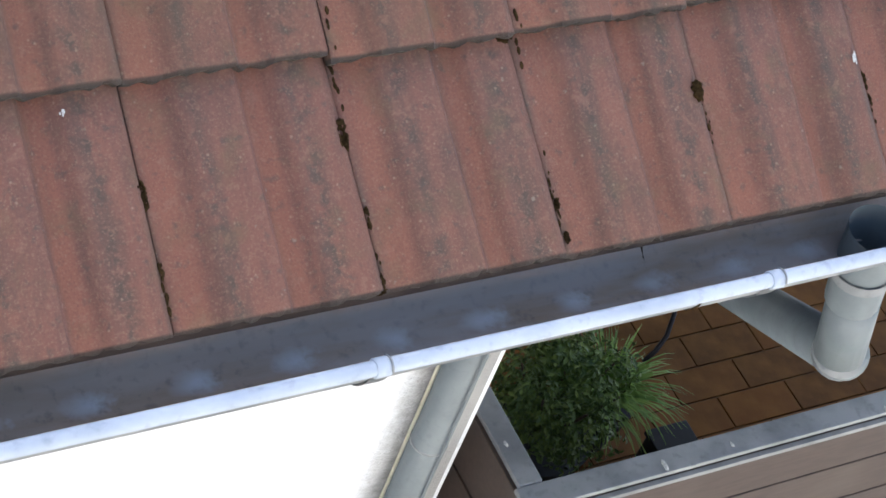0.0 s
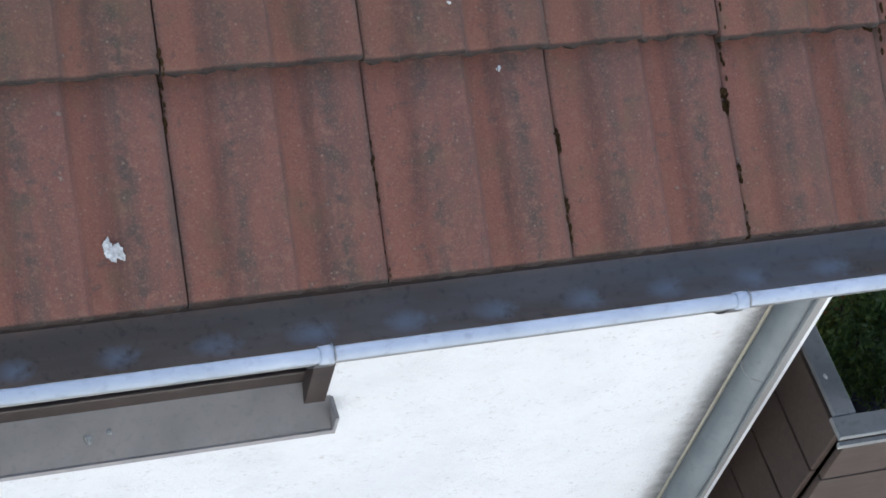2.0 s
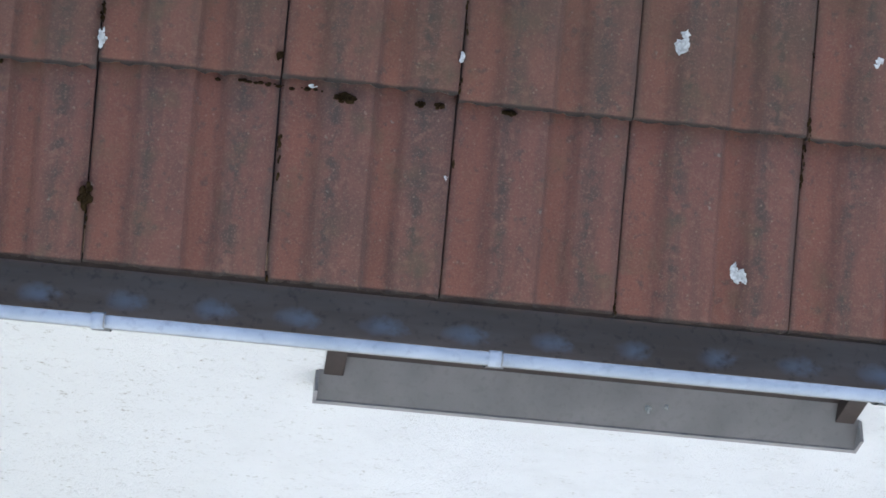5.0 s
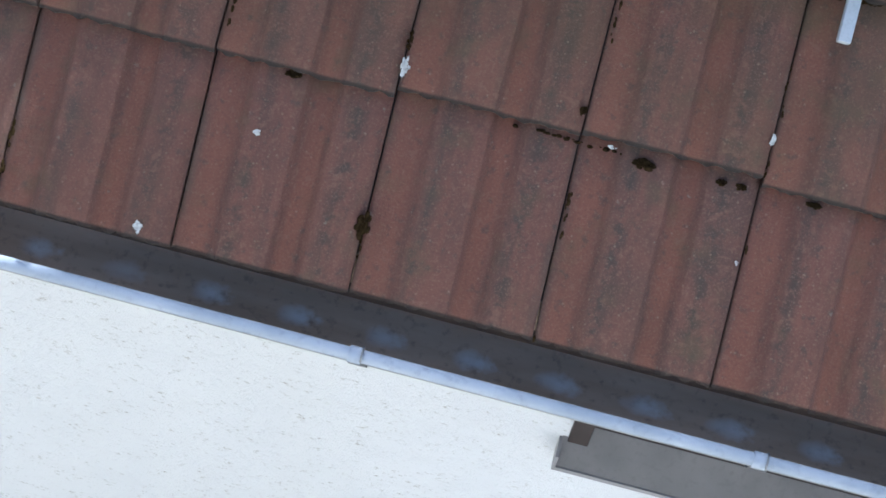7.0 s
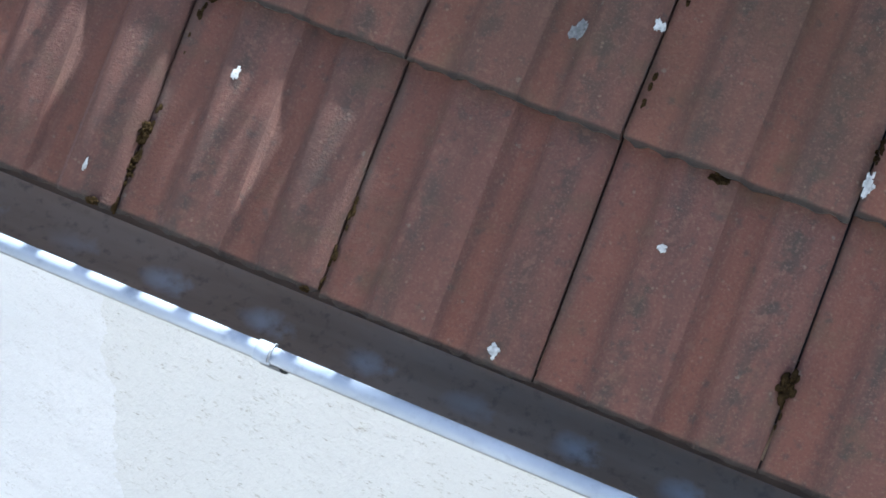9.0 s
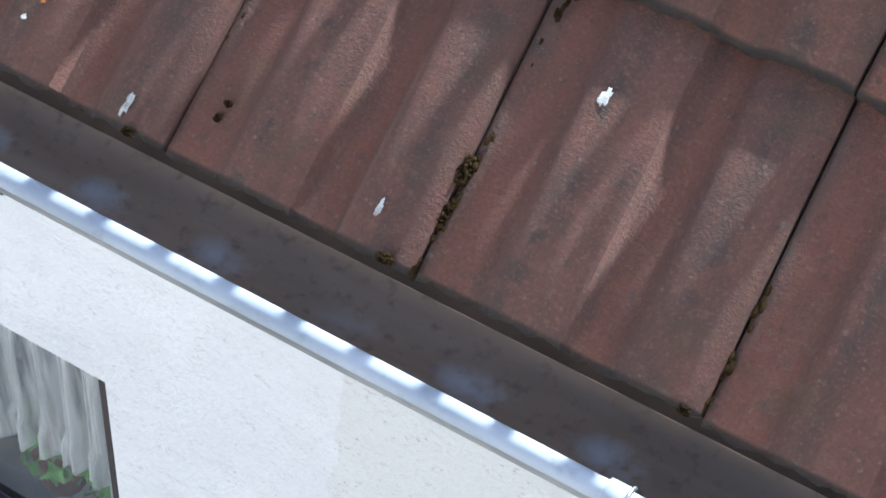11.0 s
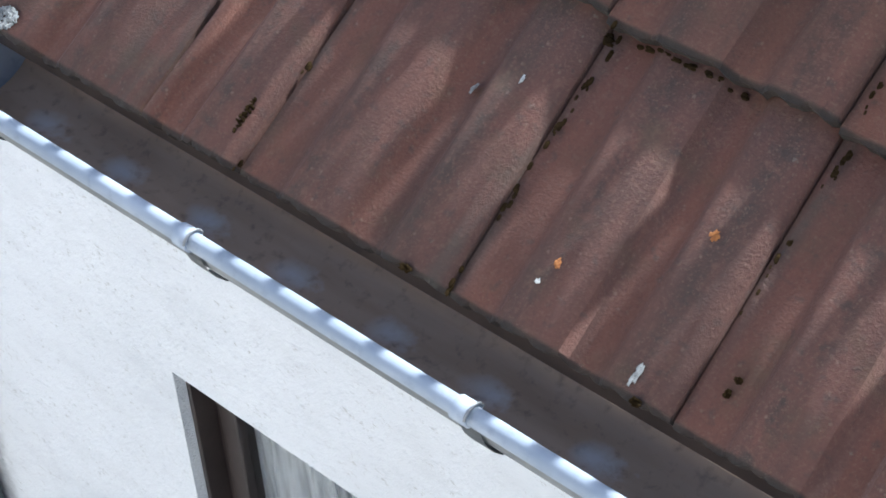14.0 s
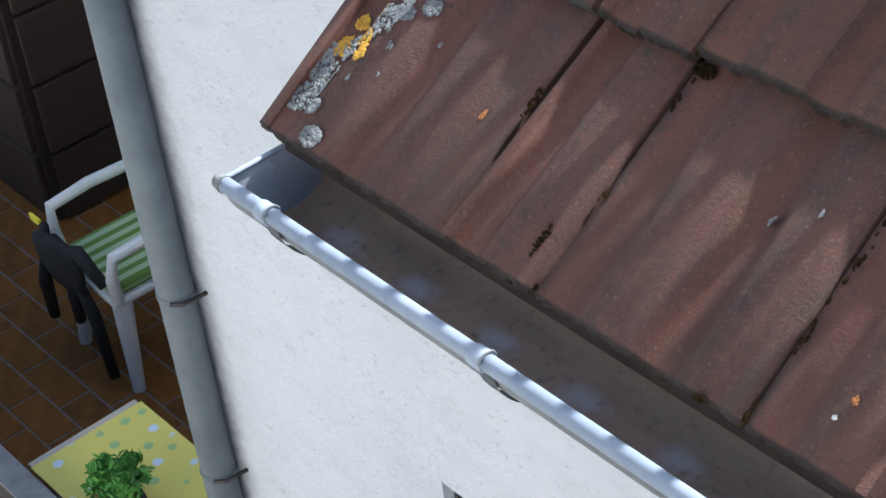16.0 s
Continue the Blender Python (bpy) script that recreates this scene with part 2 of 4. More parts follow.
def make_cloth_material():
    m = Mat("yellow_flowered_cloth")
    vor = m.n("ShaderNodeTexVoronoi")
    vor.inputs["Scale"].default_value = 14
    vor.inputs["Randomness"].default_value = 0.55
    m.link(m.co.outputs["Object"], vor.inputs["Vector"])
    wob = m.math("ADD", vor.outputs["Distance"], m.math("MULTIPLY", m.noise(160, 2), 0.30))
    flower = m.ramp(wob, 0.40, 0.36)
    sepc = m.n("ShaderNodeSeparateColor")
    m.link(vor.outputs["Color"], sepc.inputs[0])
    pick = m.math("GREATER_THAN", sepc.outputs[0], 0.5)
    tint = m.mix(pick, (0.36, 0.55, 0.22), (0.66, 0.76, 0.85))
    c = m.mix(flower, (0.74, 0.66, 0.15), tint)
    return m.done(c, 0.55)


def make_stripe_material():
    m = Mat("green_striped_fabric")
    wave = m.n("ShaderNodeTexWave")
    wave.bands_direction = "Y"
    wave.inputs["Scale"].default_value = 5.5
    wave.inputs["Distortion"].default_value = 0.3
    m.link(m.co.outputs["Object"], wave.inputs["Vector"])
    c = m.mix(m.ramp(wave.outputs["Color"], 0.42, 0.55), (0.16, 0.25, 0.05), (0.45, 0.55, 0.32))
    return m.done(c, 0.85)


def make_leaf_material(name, a, b):
    m = Mat(name)
    isl = m.n("ShaderNodeNewGeometry").outputs["Random Per Island"]
    c = m.mix(isl, a, b)
    return m.done(c, 0.5)


def make_glass_material():
    m = Mat("window_glass")
    m.b.inputs["Transmission Weight"].default_value = 1.0
    m.b.inputs["IOR"].default_value = 1.45
    return m.done((0.95, 0.97, 0.97), 0.02)


def make_lace_material():
    m = Mat("white_net_curtain")
    m.b.inputs["Transmission Weight"].default_value = 0.0
    holes = m.noise(240, 3)
    folds = m.noise(9, 3, m.mapped((7.0, 0.0, 0.25)), 0.6)
    m.link(m.ramp(folds, 0.36, 0.56, (0.25, 0.25, 0.25, 1), (0.95, 0.95, 0.95, 1)), m.b.inputs["Alpha"])
    c = m.mix(m.ramp(holes, 0.4, 0.62), (0.80, 0.82, 0.84), (0.93, 0.94, 0.95))
    return m.done(c, 0.9)


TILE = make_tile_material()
WALL = make_wall_material()
ZINC = make_trough_material()
BEAD = make_zinc_material("bright_galvanised_steel", (0.26, 0.295, 0.345), (0.33, 0.365, 0.42), 0.7, 0.0)
BEAD.node_tree.nodes["Principled BSDF"].inputs["Specular IOR Level"].default_value = 0.15
CAPS = make_zinc_material("weathered_zinc_capping", (0.15, 0.156, 0.16), (0.24, 0.246, 0.25), 0.5)
PIPE = speckled("grey_painted_pipe", (0.092, 0.108, 0.114), (0.122, 0.14, 0.146), 0.5, 0.0, 9, 0.06)
PIPEBRIGHT = speckled("galvanised_bar", (0.33, 0.36, 0.38), (0.42, 0.45, 0.47), 0.45, 0.3, 20, 0.05)
CLAD = make_cladding_material()
FLOOR = make_floor_material()
GROUT = speckled("grey_grout", (0.14, 0.078, 0.032), (0.17, 0.098, 0.045), 0.9, 0, 30)
TERRACEGROUT = speckled("pale_grey_grout", (0.15, 0.12, 0.10), (0.20, 0.165, 0.14), 0.9, 0, 30)
DARKWOOD = speckled("dark_brown_frame", (0.020, 0.014, 0.012), (0.032, 0.023, 0.020), 0.45, 0, 25, 0.08)
SILL = speckled("grey_sill_metal", (0.20, 0.195, 0.20), (0.25, 0.24, 0.245), 0.42, 0.1, 8, 0.05)
LIGHTSILL = speckled("pale_stone_sill", (0.42, 0.42, 0.42), (0.52, 0.52, 0.51), 0.7, 0, 15)
MOSS = speckled("dark_moss", (0.026, 0.017, 0.008), (0.055, 0.036, 0.016), 1.0, 0, 160, 1.0, 0.004)
MOSS.node_tree.nodes["Principled BSDF"].inputs["Specular IOR Level"].default_value = 0.0
LICHEN = speckled("grey_lichen", (0.12, 0.122, 0.115), (0.27, 0.275, 0.265), 0.95, 0, 120, 0.8, 0.003)
YELLOWLICHEN = speckled("yellow_lichen", (0.48, 0.24, 0.02), (0.60, 0.36, 0.04), 0.95, 0, 120, 0.8, 0.003)
ORANGELICHEN = speckled("orange_lichen", (0.24, 0.085, 0.022), (0.32, 0.125, 0.03), 0.95, 0, 120, 0.6, 0.002)
DROPPING = speckled("white_dropping", (0.28, 0.28, 0.26), (0.52, 0.52, 0.49), 0.85, 0, 150, 0.6)
WHITEPLASTIC = speckled("white_plastic", (0.66, 0.67, 0.66), (0.72, 0.72, 0.71), 0.42, 0, 12, 0.03)
BLACKCLOTH = speckled("black_cloth", (0.010, 0.010, 0.011), (0.016, 0.016, 0.017), 0.9, 0, 60, 0.3)
BLACKPLASTIC = speckled("black_plastic", (0.012, 0.012, 0.013), (0.02, 0.02, 0.02), 0.75, 0, 30, 0.05)
YELLOWPLASTIC = speckled("yellow_plastic", (0.75, 0.62, 0.03), (0.8, 0.68, 0.05), 0.4, 0, 30, 0.02)
TERRACOTTA = speckled("terracotta", (0.24, 0.075, 0.04), (0.28, 0.10, 0.055), 0.8, 0, 20)
BEIGE = speckled("beige_board", (0.50, 0.44, 0.36), (0.56, 0.50, 0.42), 0.7, 0, 12)
CREAM = speckled("cream_sealant", (0.50, 0.47, 0.36), (0.58, 0.55, 0.44), 0.7, 0, 30)
CLOTH = make_cloth_material()
STRIPES = make_stripe_material()
BUSHLEAF = make_leaf_material("dark_bush_leaf", (0.05, 0.095, 0.012), (0.19, 0.26, 0.04))
GRASSLEAF = make_leaf_material("grass_blade", (0.10, 0.21, 0.02), (0.27, 0.42, 0.06))
BASILLEAF = make_leaf_material("light_green_leaf", (0.06, 0.20, 0.02), (0.13, 0.33, 0.05))
BLOOM = make_leaf_material("red_bloom", (0.45, 0.02, 0.02), (0.6, 0.05, 0.05))
STEM = speckled("brown_stem", (0.08, 0.05, 0.03), (0.12, 0.08, 0.05), 0.9)
GLASS = make_glass_material()
LACE = make_lace_material()
PLASTER = speckled("room_plaster", (0.45, 0.43, 0.40), (0.50, 0.48, 0.45), 0.9, 0, 6)
SOILM = speckled("pale_gravel", (0.36, 0.34, 0.31), (0.44, 0.42, 0.38), 0.95, 0, 4, 0.5, 0.01)


# ---- geometry helpers ----
def part(name, bm, material, parent=None, label="", smooth=False):
    me = bpy.data.meshes.new(name)
    bm.to_mesh(me)
    bm.free()
    me.materials.append(material)
    if smooth:
        for p in me.polygons:
            p.use_smooth = True
    ob = new(name, me)
    if parent is not None:
        ob.parent = parent
    if label:
        ob["label"] = label
    return ob


def thing(name, at, label, category, group="", kind=""):
    ob = new(name)
    ob.location = at
    return tagged(ob, label, category, group, kind)


def add_box(bm, lo, hi, bevel=0.0):
    ret = bmesh.ops.create_cube(bm, size=1.0)
    vs = ret["verts"]
    for v in vs:
        v.co = Vector([lo[i] + (v.co[i] + 0.5) * (hi[i] - lo[i]) for i in range(3)])
    if bevel:
        es = list({e for v in vs for e in v.link_edges})
        bmesh.ops.bevel(bm, geom=es, offset=bevel, segments=2, affect="EDGES", profile=0.5)
    return bm


def box(lo, hi, bevel=0.0):
    return add_box(bmesh.new(), lo, hi, bevel)


def add_tube(bm, pts, radius, sides=14, caps=True):
    pts = [Vector(p) for p in pts]
    rings = []
    for i, p in enumerate(pts):
        d = (pts[min(i + 1, len(pts) - 1)] - pts[max(i - 1, 0)]).normalized()
        a = d.orthogonal().normalized() if i == 0 else (last - last.project(d)).normalized()
        last = a
        b = d.cross(a)
        r = radius[i] if isinstance(radius, (list, tuple)) else radius
        rings.append([bm.verts.new(p + r * (math.cos(2 * math.pi * k / sides) * a + math.sin(2 * math.pi * k / sides) * b)) for k in range(sides)])
    for ra, rb in zip(rings, rings[1:]):
        for k in range(sides):
            bm.faces.new((ra[k], ra[(k + 1) % sides], rb[(k + 1) % sides], rb[k]))
    if caps:
        bm.faces.new(rings[0][::-1])
        bm.faces.new(rings[-1])
    return bm


def tube(pts, radius, sides=14, caps=True):
    return add_tube(bmesh.new(), pts, radius, sides, caps)


def add_blob(bm, c, r, rough=0.35, seed=0, sub=2):
    ret = bmesh.ops.create_icosphere(bm, subdivisions=sub, radius=1.0)
    for v in ret["verts"]:
        n = noise.noise(v.co * 1.7 + Vector((seed * 3.1, seed * 1.7, seed))) + 0.5 * noise.noise(v.co * 4 + Vector((seed, 0, 7)))
        v.co = Vector(c) + Vector([v.co[i] * r[i] for i in range(3)]) * (1 + rough * n)
    return bm


PITCH = radians(33.5)
CP, SP = math.cos(PITCH), math.sin(PITCH)
ROOF = Matrix(((1, 0, 0, 0), (0, CP, -SP, 0), (0, SP, CP, 0), (0, 0, 0, 1)))  # roof axes: along eaves, up the slope, off the slope
COURSE, WIDE = 0.332, 0.30
VERGE, HALF = -4.125, -3.758


def on_roof(x, s, off=0.0):
    return ROOF @ Vector((x, s, off))


# ---- setting: ground, terrace and balcony slabs, walls ----
WY = 0.421
gr = bmesh.new()
bmesh.ops.create_grid(gr, x_segments=40, y_segments=40, size=300)
for v in gr.verts:
    v.co.z = -3.46
part("ground", gr, SOILM)
tagged(bpy.data.objects["ground"], "pale gravel yard round the house", "ground", kind="structure")


def wall_with_openings(name, x0, x1, y0, y1, z0, z1, holes, material, label):
    bm = bmesh.new()
    xs = sorted({x0, x1, *[h[0] for h in holes], *[h[1] for h in holes]})
    for a, b in zip(xs, xs[1:]):
        zs = [(z0, z1)]
        for h in holes:
            if h[0] <= a and b <= h[1]:
                zs = [(z0, h[2]), (h[3], z1)]
        for c, d in zs:
            add_box(bm, (a, y0, c), (b, y1, d))
    bmesh.ops.remove_doubles(bm, verts=bm.verts, dist=1e-5)
    ob = part(name, bm, material)
    return tagged(ob, label, "wall", kind="structure")


W1 = (-1.337, -0.116, -1.047, -0.40)
W2 = (-4.426, -3.493, -2.05, -1.177)
wall_with_openings("wall_front", -5.27, 1.01, WY, WY + 0.30, -3.46, 0.10, [W1, W2], WALL, "white roughcast house wall with specks of dirt")
part("wall_gable_low", box((-5.27, WY + 0.003, 0.10), (VERGE - 0.02, WY + 0.30, 0.34)), WALL)
tagged(bpy.data.objects["wall_gable_low"], "white roughcast wall beyond the roof verge", "wall", kind="structure")
for nm, lo, hi in (("wall_side_left", (-5.27, WY + 0.30, -3.46), (-4.97, 6.0, 0.34)), ("wall_side_right", (0.71, WY + 0.30, -3.46), (1.01, 3.2, 0.10)),
                   ("wall_balcony_back", (1.01, 3.2, -3.46), (5.5, 3.5, 1.6)), ("wall_back", (-5.27, 6.0, -3.46), (1.01, 6.3, 0.34)),
                   ("wall_terrace_back", (-8.50, 3.2, -3.46), (-5.27, 3.4, 2.2)), ("wall_room", (-4.97, 2.4, -3.46), (0.71, 2.5, 0.1))):
    part(nm, box(lo, hi), WALL if nm != "wall_room" else PLASTER)
    tagged(bpy.data.objects[nm], "plain rendered house wall", "wall", kind="structure")
part("ceiling", box((-4.97, WY + 0.30, 0.02), (0.71, 2.4, 0.08)), PLASTER)
tagged(bpy.data.objects["ceiling"], "plain plaster ceiling", "ceiling", kind="structure")
part("eaves_soffit", box((VERGE + 0.03, 0.134, -0.165), (5.0, WY - 0.002, -0.145)), DARKWOOD)
tagged(bpy.data.objects["eaves_soffit"], "dark brown board under the eaves", "soffit", kind="structure")
part("fascia_board", box((VERGE + 0.03, 0.112, -0.185), (5.0, 0.132, -0.020)), DARKWOOD)
tagged(bpy.data.objects["fascia_board"], "dark brown fascia board behind the gutter", "fascia", kind="structure")

# dark strip added in place of the shade below the tile edge
part("eaves_batten", box((VERGE + 0.03, 0.020, -0.043), (5.0, 0.034, -0.018), 0.002), DARKWOOD)
tagged(bpy.data.objects["eaves_batten"], "dark brown strip standing in for shade under the lowest tiles", "batten", kind="structure")

# unseen wall added across the yard to throw light onto the house front
part("wall_opposite", box((-14.0, -7.3, -3.46), (9.0, -7.0, 4.5)), PLASTER)
tagged(bpy.data.objects["wall_opposite"], "unseen plain grey wall added to bounce light onto the house", "wall", kind="structure")

# unseen block added behind the ridge to keep sun off the slope's right half
shade_block = thing("unseen_shade_block", (-0.25, 7.2, -3.46), "unseen rendered block added behind the ridge to shade the slope", "building", kind="structure")
part("wall", box((0.0, 0.0, 0.0), (9.0, 5.0, 11.0)), WALL, shade_block)
wr = bmesh.new()
for p in ((-0.3, -0.4, 11.0), (9.3, -0.4, 11.0), (9.3, 2.5, 13.0), (-0.3, 2.5, 13.0), (-0.3, 5.4, 11.0), (9.3, 5.4, 11.0)):
    wr.verts.new(p)
wv = list(wr.verts)
for f in ((0, 1, 2, 3), (3, 2, 5, 4), (0, 3, 4), (1, 5, 2), (0, 4, 5, 1)):
    wr.faces.new([wv[i] for i in f])
part("roof", wr, TILE, shade_block, "red tiled roof")

# ---- roof: deck, then loose tiles ----
deck = bmesh.new()
add_box(deck, (VERGE + 0.02, 0.15, -0.075), (5.0, 4.2, -0.05))
bmesh.ops.transform(deck, matrix=ROOF, verts=deck.verts)
roof = tagged(part("roof", deck, DARKWOOD), "tiled pitched roof with weathered red tiles", "roof", kind="structure")
back = bmesh.new()
ry, rz = 4.2 * CP, 4.2 * SP
for a in ((VERGE, ry, rz), (5.0, ry, rz), (5.0, ry * 2, 0), (VERGE, ry * 2, 0), (VERGE, ry, rz - 0.06), (5.0, ry, rz - 0.06), (5.0, ry * 2, -0.06), (VERGE, ry * 2, -0.06)):
    back.verts.new(a)
bv = list(back.verts)
for f in ((0, 1, 2, 3), (7, 6, 5, 4), (0, 4, 5, 1), (2, 6, 7, 3), (1, 5, 6, 2), (0, 3, 7, 4)):
    back.faces.new([bv[i] for i in f])
tagged(part("roof_back", back, TILE), "far slope of the red tiled roof", "roof", kind="structure")


def smooth_step(a, b, x):
    t = min(max((x - a) / (b - a), 0), 1)
    return t * t * (3 - 2 * t)


def profile(u):
    """Height of the tile over its width: two broad raised bands and two narrow channels."""
    up1 = smooth_step(0.19, 0.265, u) * (1 - smooth_step(0.525, 0.575, u))
    up2 = smooth_step(0.675, 0.74, u) * (1 - 0.55 * smooth_step(0.945, 1.0, u))
    return 0.0175 * max(up1, up2) + 0.003 * (1 - smooth_step(0.0, 0.05, u)) - 0.0105


def tile_mesh(name, u0, u1, wide, seed, fold=False, lean=(0.0, 0.0)):
    """One interlocking tile; x from 0, lower edge at y = 0. lean: how far its two sides shift over one course."""
    rnd = random.Random(seed)
    n = 36
    thick, long = 0.021, COURSE + 0.07
    us = [u0 + (u1 - u0) * i / n for i in range(n + 1)]
    rows = (0.0, 0.006, long)
    bm = bmesh.new()
    top, bot = [], []
    for j, y in enumerate(rows):
        tr, br = [], []
        for i, u in enumerate(us):
            x = 0.0018 + (wide - 0.0030) * i / n + (lean[0] + (lean[1] - lean[0]) * i / n) * y / COURSE
            ragged = rnd.uniform(-0.0018, 0.0018) + 0.0015 * math.sin(i * 1.3 + seed) if j == 0 else 0
            z = profile(u) - (0.0045 if j == 0 else 0)
            drop = -0.027 * y / long
            tr.append(bm.verts.new((x, y + ragged, z + drop)))
            br.append(bm.verts.new((x, y + ragged + (0.001 if j == 0 else 0), z + drop - thick + (0.004 if j == 0 else 0))))
        top.append(tr)
        bot.append(br)
    for j in range(len(rows) - 1):
        for i in range(n):
            bm.faces.new((top[j][i], top[j][i + 1], top[j + 1][i + 1], top[j + 1][i]))
            bm.faces.new((bot[j][i], bot[j + 1][i], bot[j + 1][i + 1], bot[j][i + 1]))
        bm.faces.new((top[j][0], top[j + 1][0], bot[j + 1][0], bot[j][0]))
        bm.faces.new((top[j][n], bot[j][n], bot[j + 1][n], top[j + 1][n]))
    for i in range(n):
        bm.faces.new((top[0][i], bot[0][i], bot[0][i + 1], top[0][i + 1]))
    if fold:
        add_box(bm, (-0.002, 0.002, -0.075), (0.018, long, -0.008), 0.002)
    bmesh.ops.recalc_face_normals(bm, faces=bm.faces)
    me = bpy.data.meshes.new(name)
    bm.to_mesh(me)
    bm.free()
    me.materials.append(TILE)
    for p in me.polygons:
        p.use_smooth = p.normal.z > 0.6 and p.center.y > 0.02   # lips and undersides stay flat
    return me


full = [tile_mesh("roof_tile", 0, 1, WIDE, s) for s in range(6)]
half = tile_mesh("roof_tile", 0.5, 1.0, HALF * -1 - 3.6 - 0.012, 11)
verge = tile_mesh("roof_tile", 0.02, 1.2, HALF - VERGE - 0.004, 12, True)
tile_rng = random.Random(5)
# uneven laying: shift of each joint along the eaves at the first and second lip, and of the second lip up the slope
JOINT = {3: -0.010, 2: -0.001, 1: 0.008, 0: 0.005, -1: 0.007, -2: 0.005, -3: -0.002, -4: -0.004, -5: 0.001, -6: -0.006, -7: -0.003, -8: -0.001, -9: 0.002, -10: 0.016, -11: 0.025, -12: 0.005}
UPPER = {3: -0.010, 2: -0.011, 0: 0.006, -1: 0.009, -2: 0.004, -3: -0.003, -4: -0.005, -5: -0.006, -6: -0.013, -7: -0.014, -8: -0.011, -9: -0.014, -10: 0.002, -11: 0.010, -12: -0.003, -13: 0.006}
LIP = {2: -0.010, 1: -0.012, 0: -0.004, -1: -0.002, -2: 0.003, -3: 0.003, -4: 0.002, -5: 0.014, -6: 0.007, -7: -0.005, -8: -0.008, -9: -0.011, -11: 0.006, -12: 0.012}
for c in range(12):
    shift = UPPER if c else JOINT
    for k in range(-14, 9):
        if k == -14:
            me, x, wider = verge, VERGE, 1.0
        elif k == -13:
            me, x, wider = half, HALF + 0.006 + (UPPER[-13] if c else 0.0), 1.0
        else:
            me, x, wider = full[(k * 7 + c * 3) % 6], k * WIDE + shift.get(k, 0.0), 1.0 + (shift.get(k + 1, 0.0) - shift.get(k, 0.0)) / WIDE
        ob = new("roof_tile", me)
        ob.parent = roof
        jig = tile_rng.uniform(-0.002, 0.002) + (LIP.get(k, 0.0) if c == 1 else 0.0)
        lift = 0.004 * tile_rng.random() if c else 0.0
        skew = tile_rng.uniform(-0.12, 0.12) if c else 0.0
        if c == 0 and k > -14:
            lean = [UPPER.get(q, 0.0) - JOINT.get(q, 0.0) for q in (k, k + 1)]
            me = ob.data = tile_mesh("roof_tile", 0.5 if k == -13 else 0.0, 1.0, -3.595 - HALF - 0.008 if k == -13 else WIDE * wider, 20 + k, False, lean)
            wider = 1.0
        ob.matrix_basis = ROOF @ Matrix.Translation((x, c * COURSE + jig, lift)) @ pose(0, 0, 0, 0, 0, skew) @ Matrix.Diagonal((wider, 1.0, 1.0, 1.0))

# ---- gutter ----
GY, GZ, GR, BY = 0.015, -0.043, 0.095, -0.080
gx0, gx1 = -4.097, 4.0
gut = bmesh.new()
xs = [gx0, 0.82, 0.8205] + [1.15 + 0.01 * i for i in range(14)] + [gx1]
for side in (0, 1):
    r = GR - 0.0018 * side
    grid = []
    for x in xs:
        grid.append([gut.verts.new((x, GY - (r + (0.0012 if x > 0.82 else 0)) * math.cos(a), GZ - r * math.sin(a) - (0.006 * (x - gx0) / 5))) for a in [math.pi * i / 18 for i in range(19)]])
    for i in range(len(xs) - 1):
        for j in range(18):
            xm, am = (xs[i] + xs[i + 1]) / 2, math.pi * (j + 0.5) / 18
            dy = GY - GR * math.cos(am) + 0.025
            if (xm - 1.215) ** 2 + dy ** 2 < 0.047 ** 2:
                continue
            q = (grid[i][j], grid[i][j + 1], grid[i + 1][j + 1], grid[i + 1][j])
            gut.faces.new(q if side else q[::-1])
gutter = thing("gutter", (0, 0, 0), "long half-round zinc gutter with a pale rolled bead", "gutter")
trough = part("trough", gut, ZINC, gutter, "tarnished brown-grey zinc trough", True)
trough.data.materials.append(CAPS)
half_count = len(trough.data.polygons) // 2
for p in trough.data.polygons:
    p.material_index = 1 if p.index < half_count else 0   # the outer skin is plain zinc
part("bead", tube([(gx0, BY, GZ), (0.92, BY, GZ - 0.006), (gx1, BY, GZ - 0.013)], 0.0112, 16), BEAD, gutter, "pale grey-blue rolled rim", True)
part("bead_plug", tube([(gx0 - 0.012, BY, GZ), (gx0 + 0.004, BY, GZ)], [0.0105, 0.0128], 14), LICHEN, gutter, "crusted bead end")
cap = bmesh.new()
for dx in (-0.004, -0.001):
    ring = [cap.verts.new((gx0 + dx, GY - GR * math.cos(a), GZ - GR * math.sin(a))) for a in [math.pi * i / 18 for i in range(19)]]
    cap.faces.new(ring if dx < -0.002 else ring[::-1])
part("end_cap", cap, BEAD, gutter, "light metal stop end")
part("end_cap_rim", tube([(gx0 - 0.001, BY, GZ + 0.006), (gx0 - 0.001, 0.090, GZ + 0.006)], 0.0035, 8), BEAD, gutter)
part("lap_seam", tube([(0.815, GY - (GR - 0.003) * math.cos(a), GZ - 0.011 - (GR - 0.003) * math.sin(a)) for a in [math.pi * (0.04 + i / 17) for i in range(16)]], 0.0035, 6), MOSS, gutter, "brown sealed lap joint")

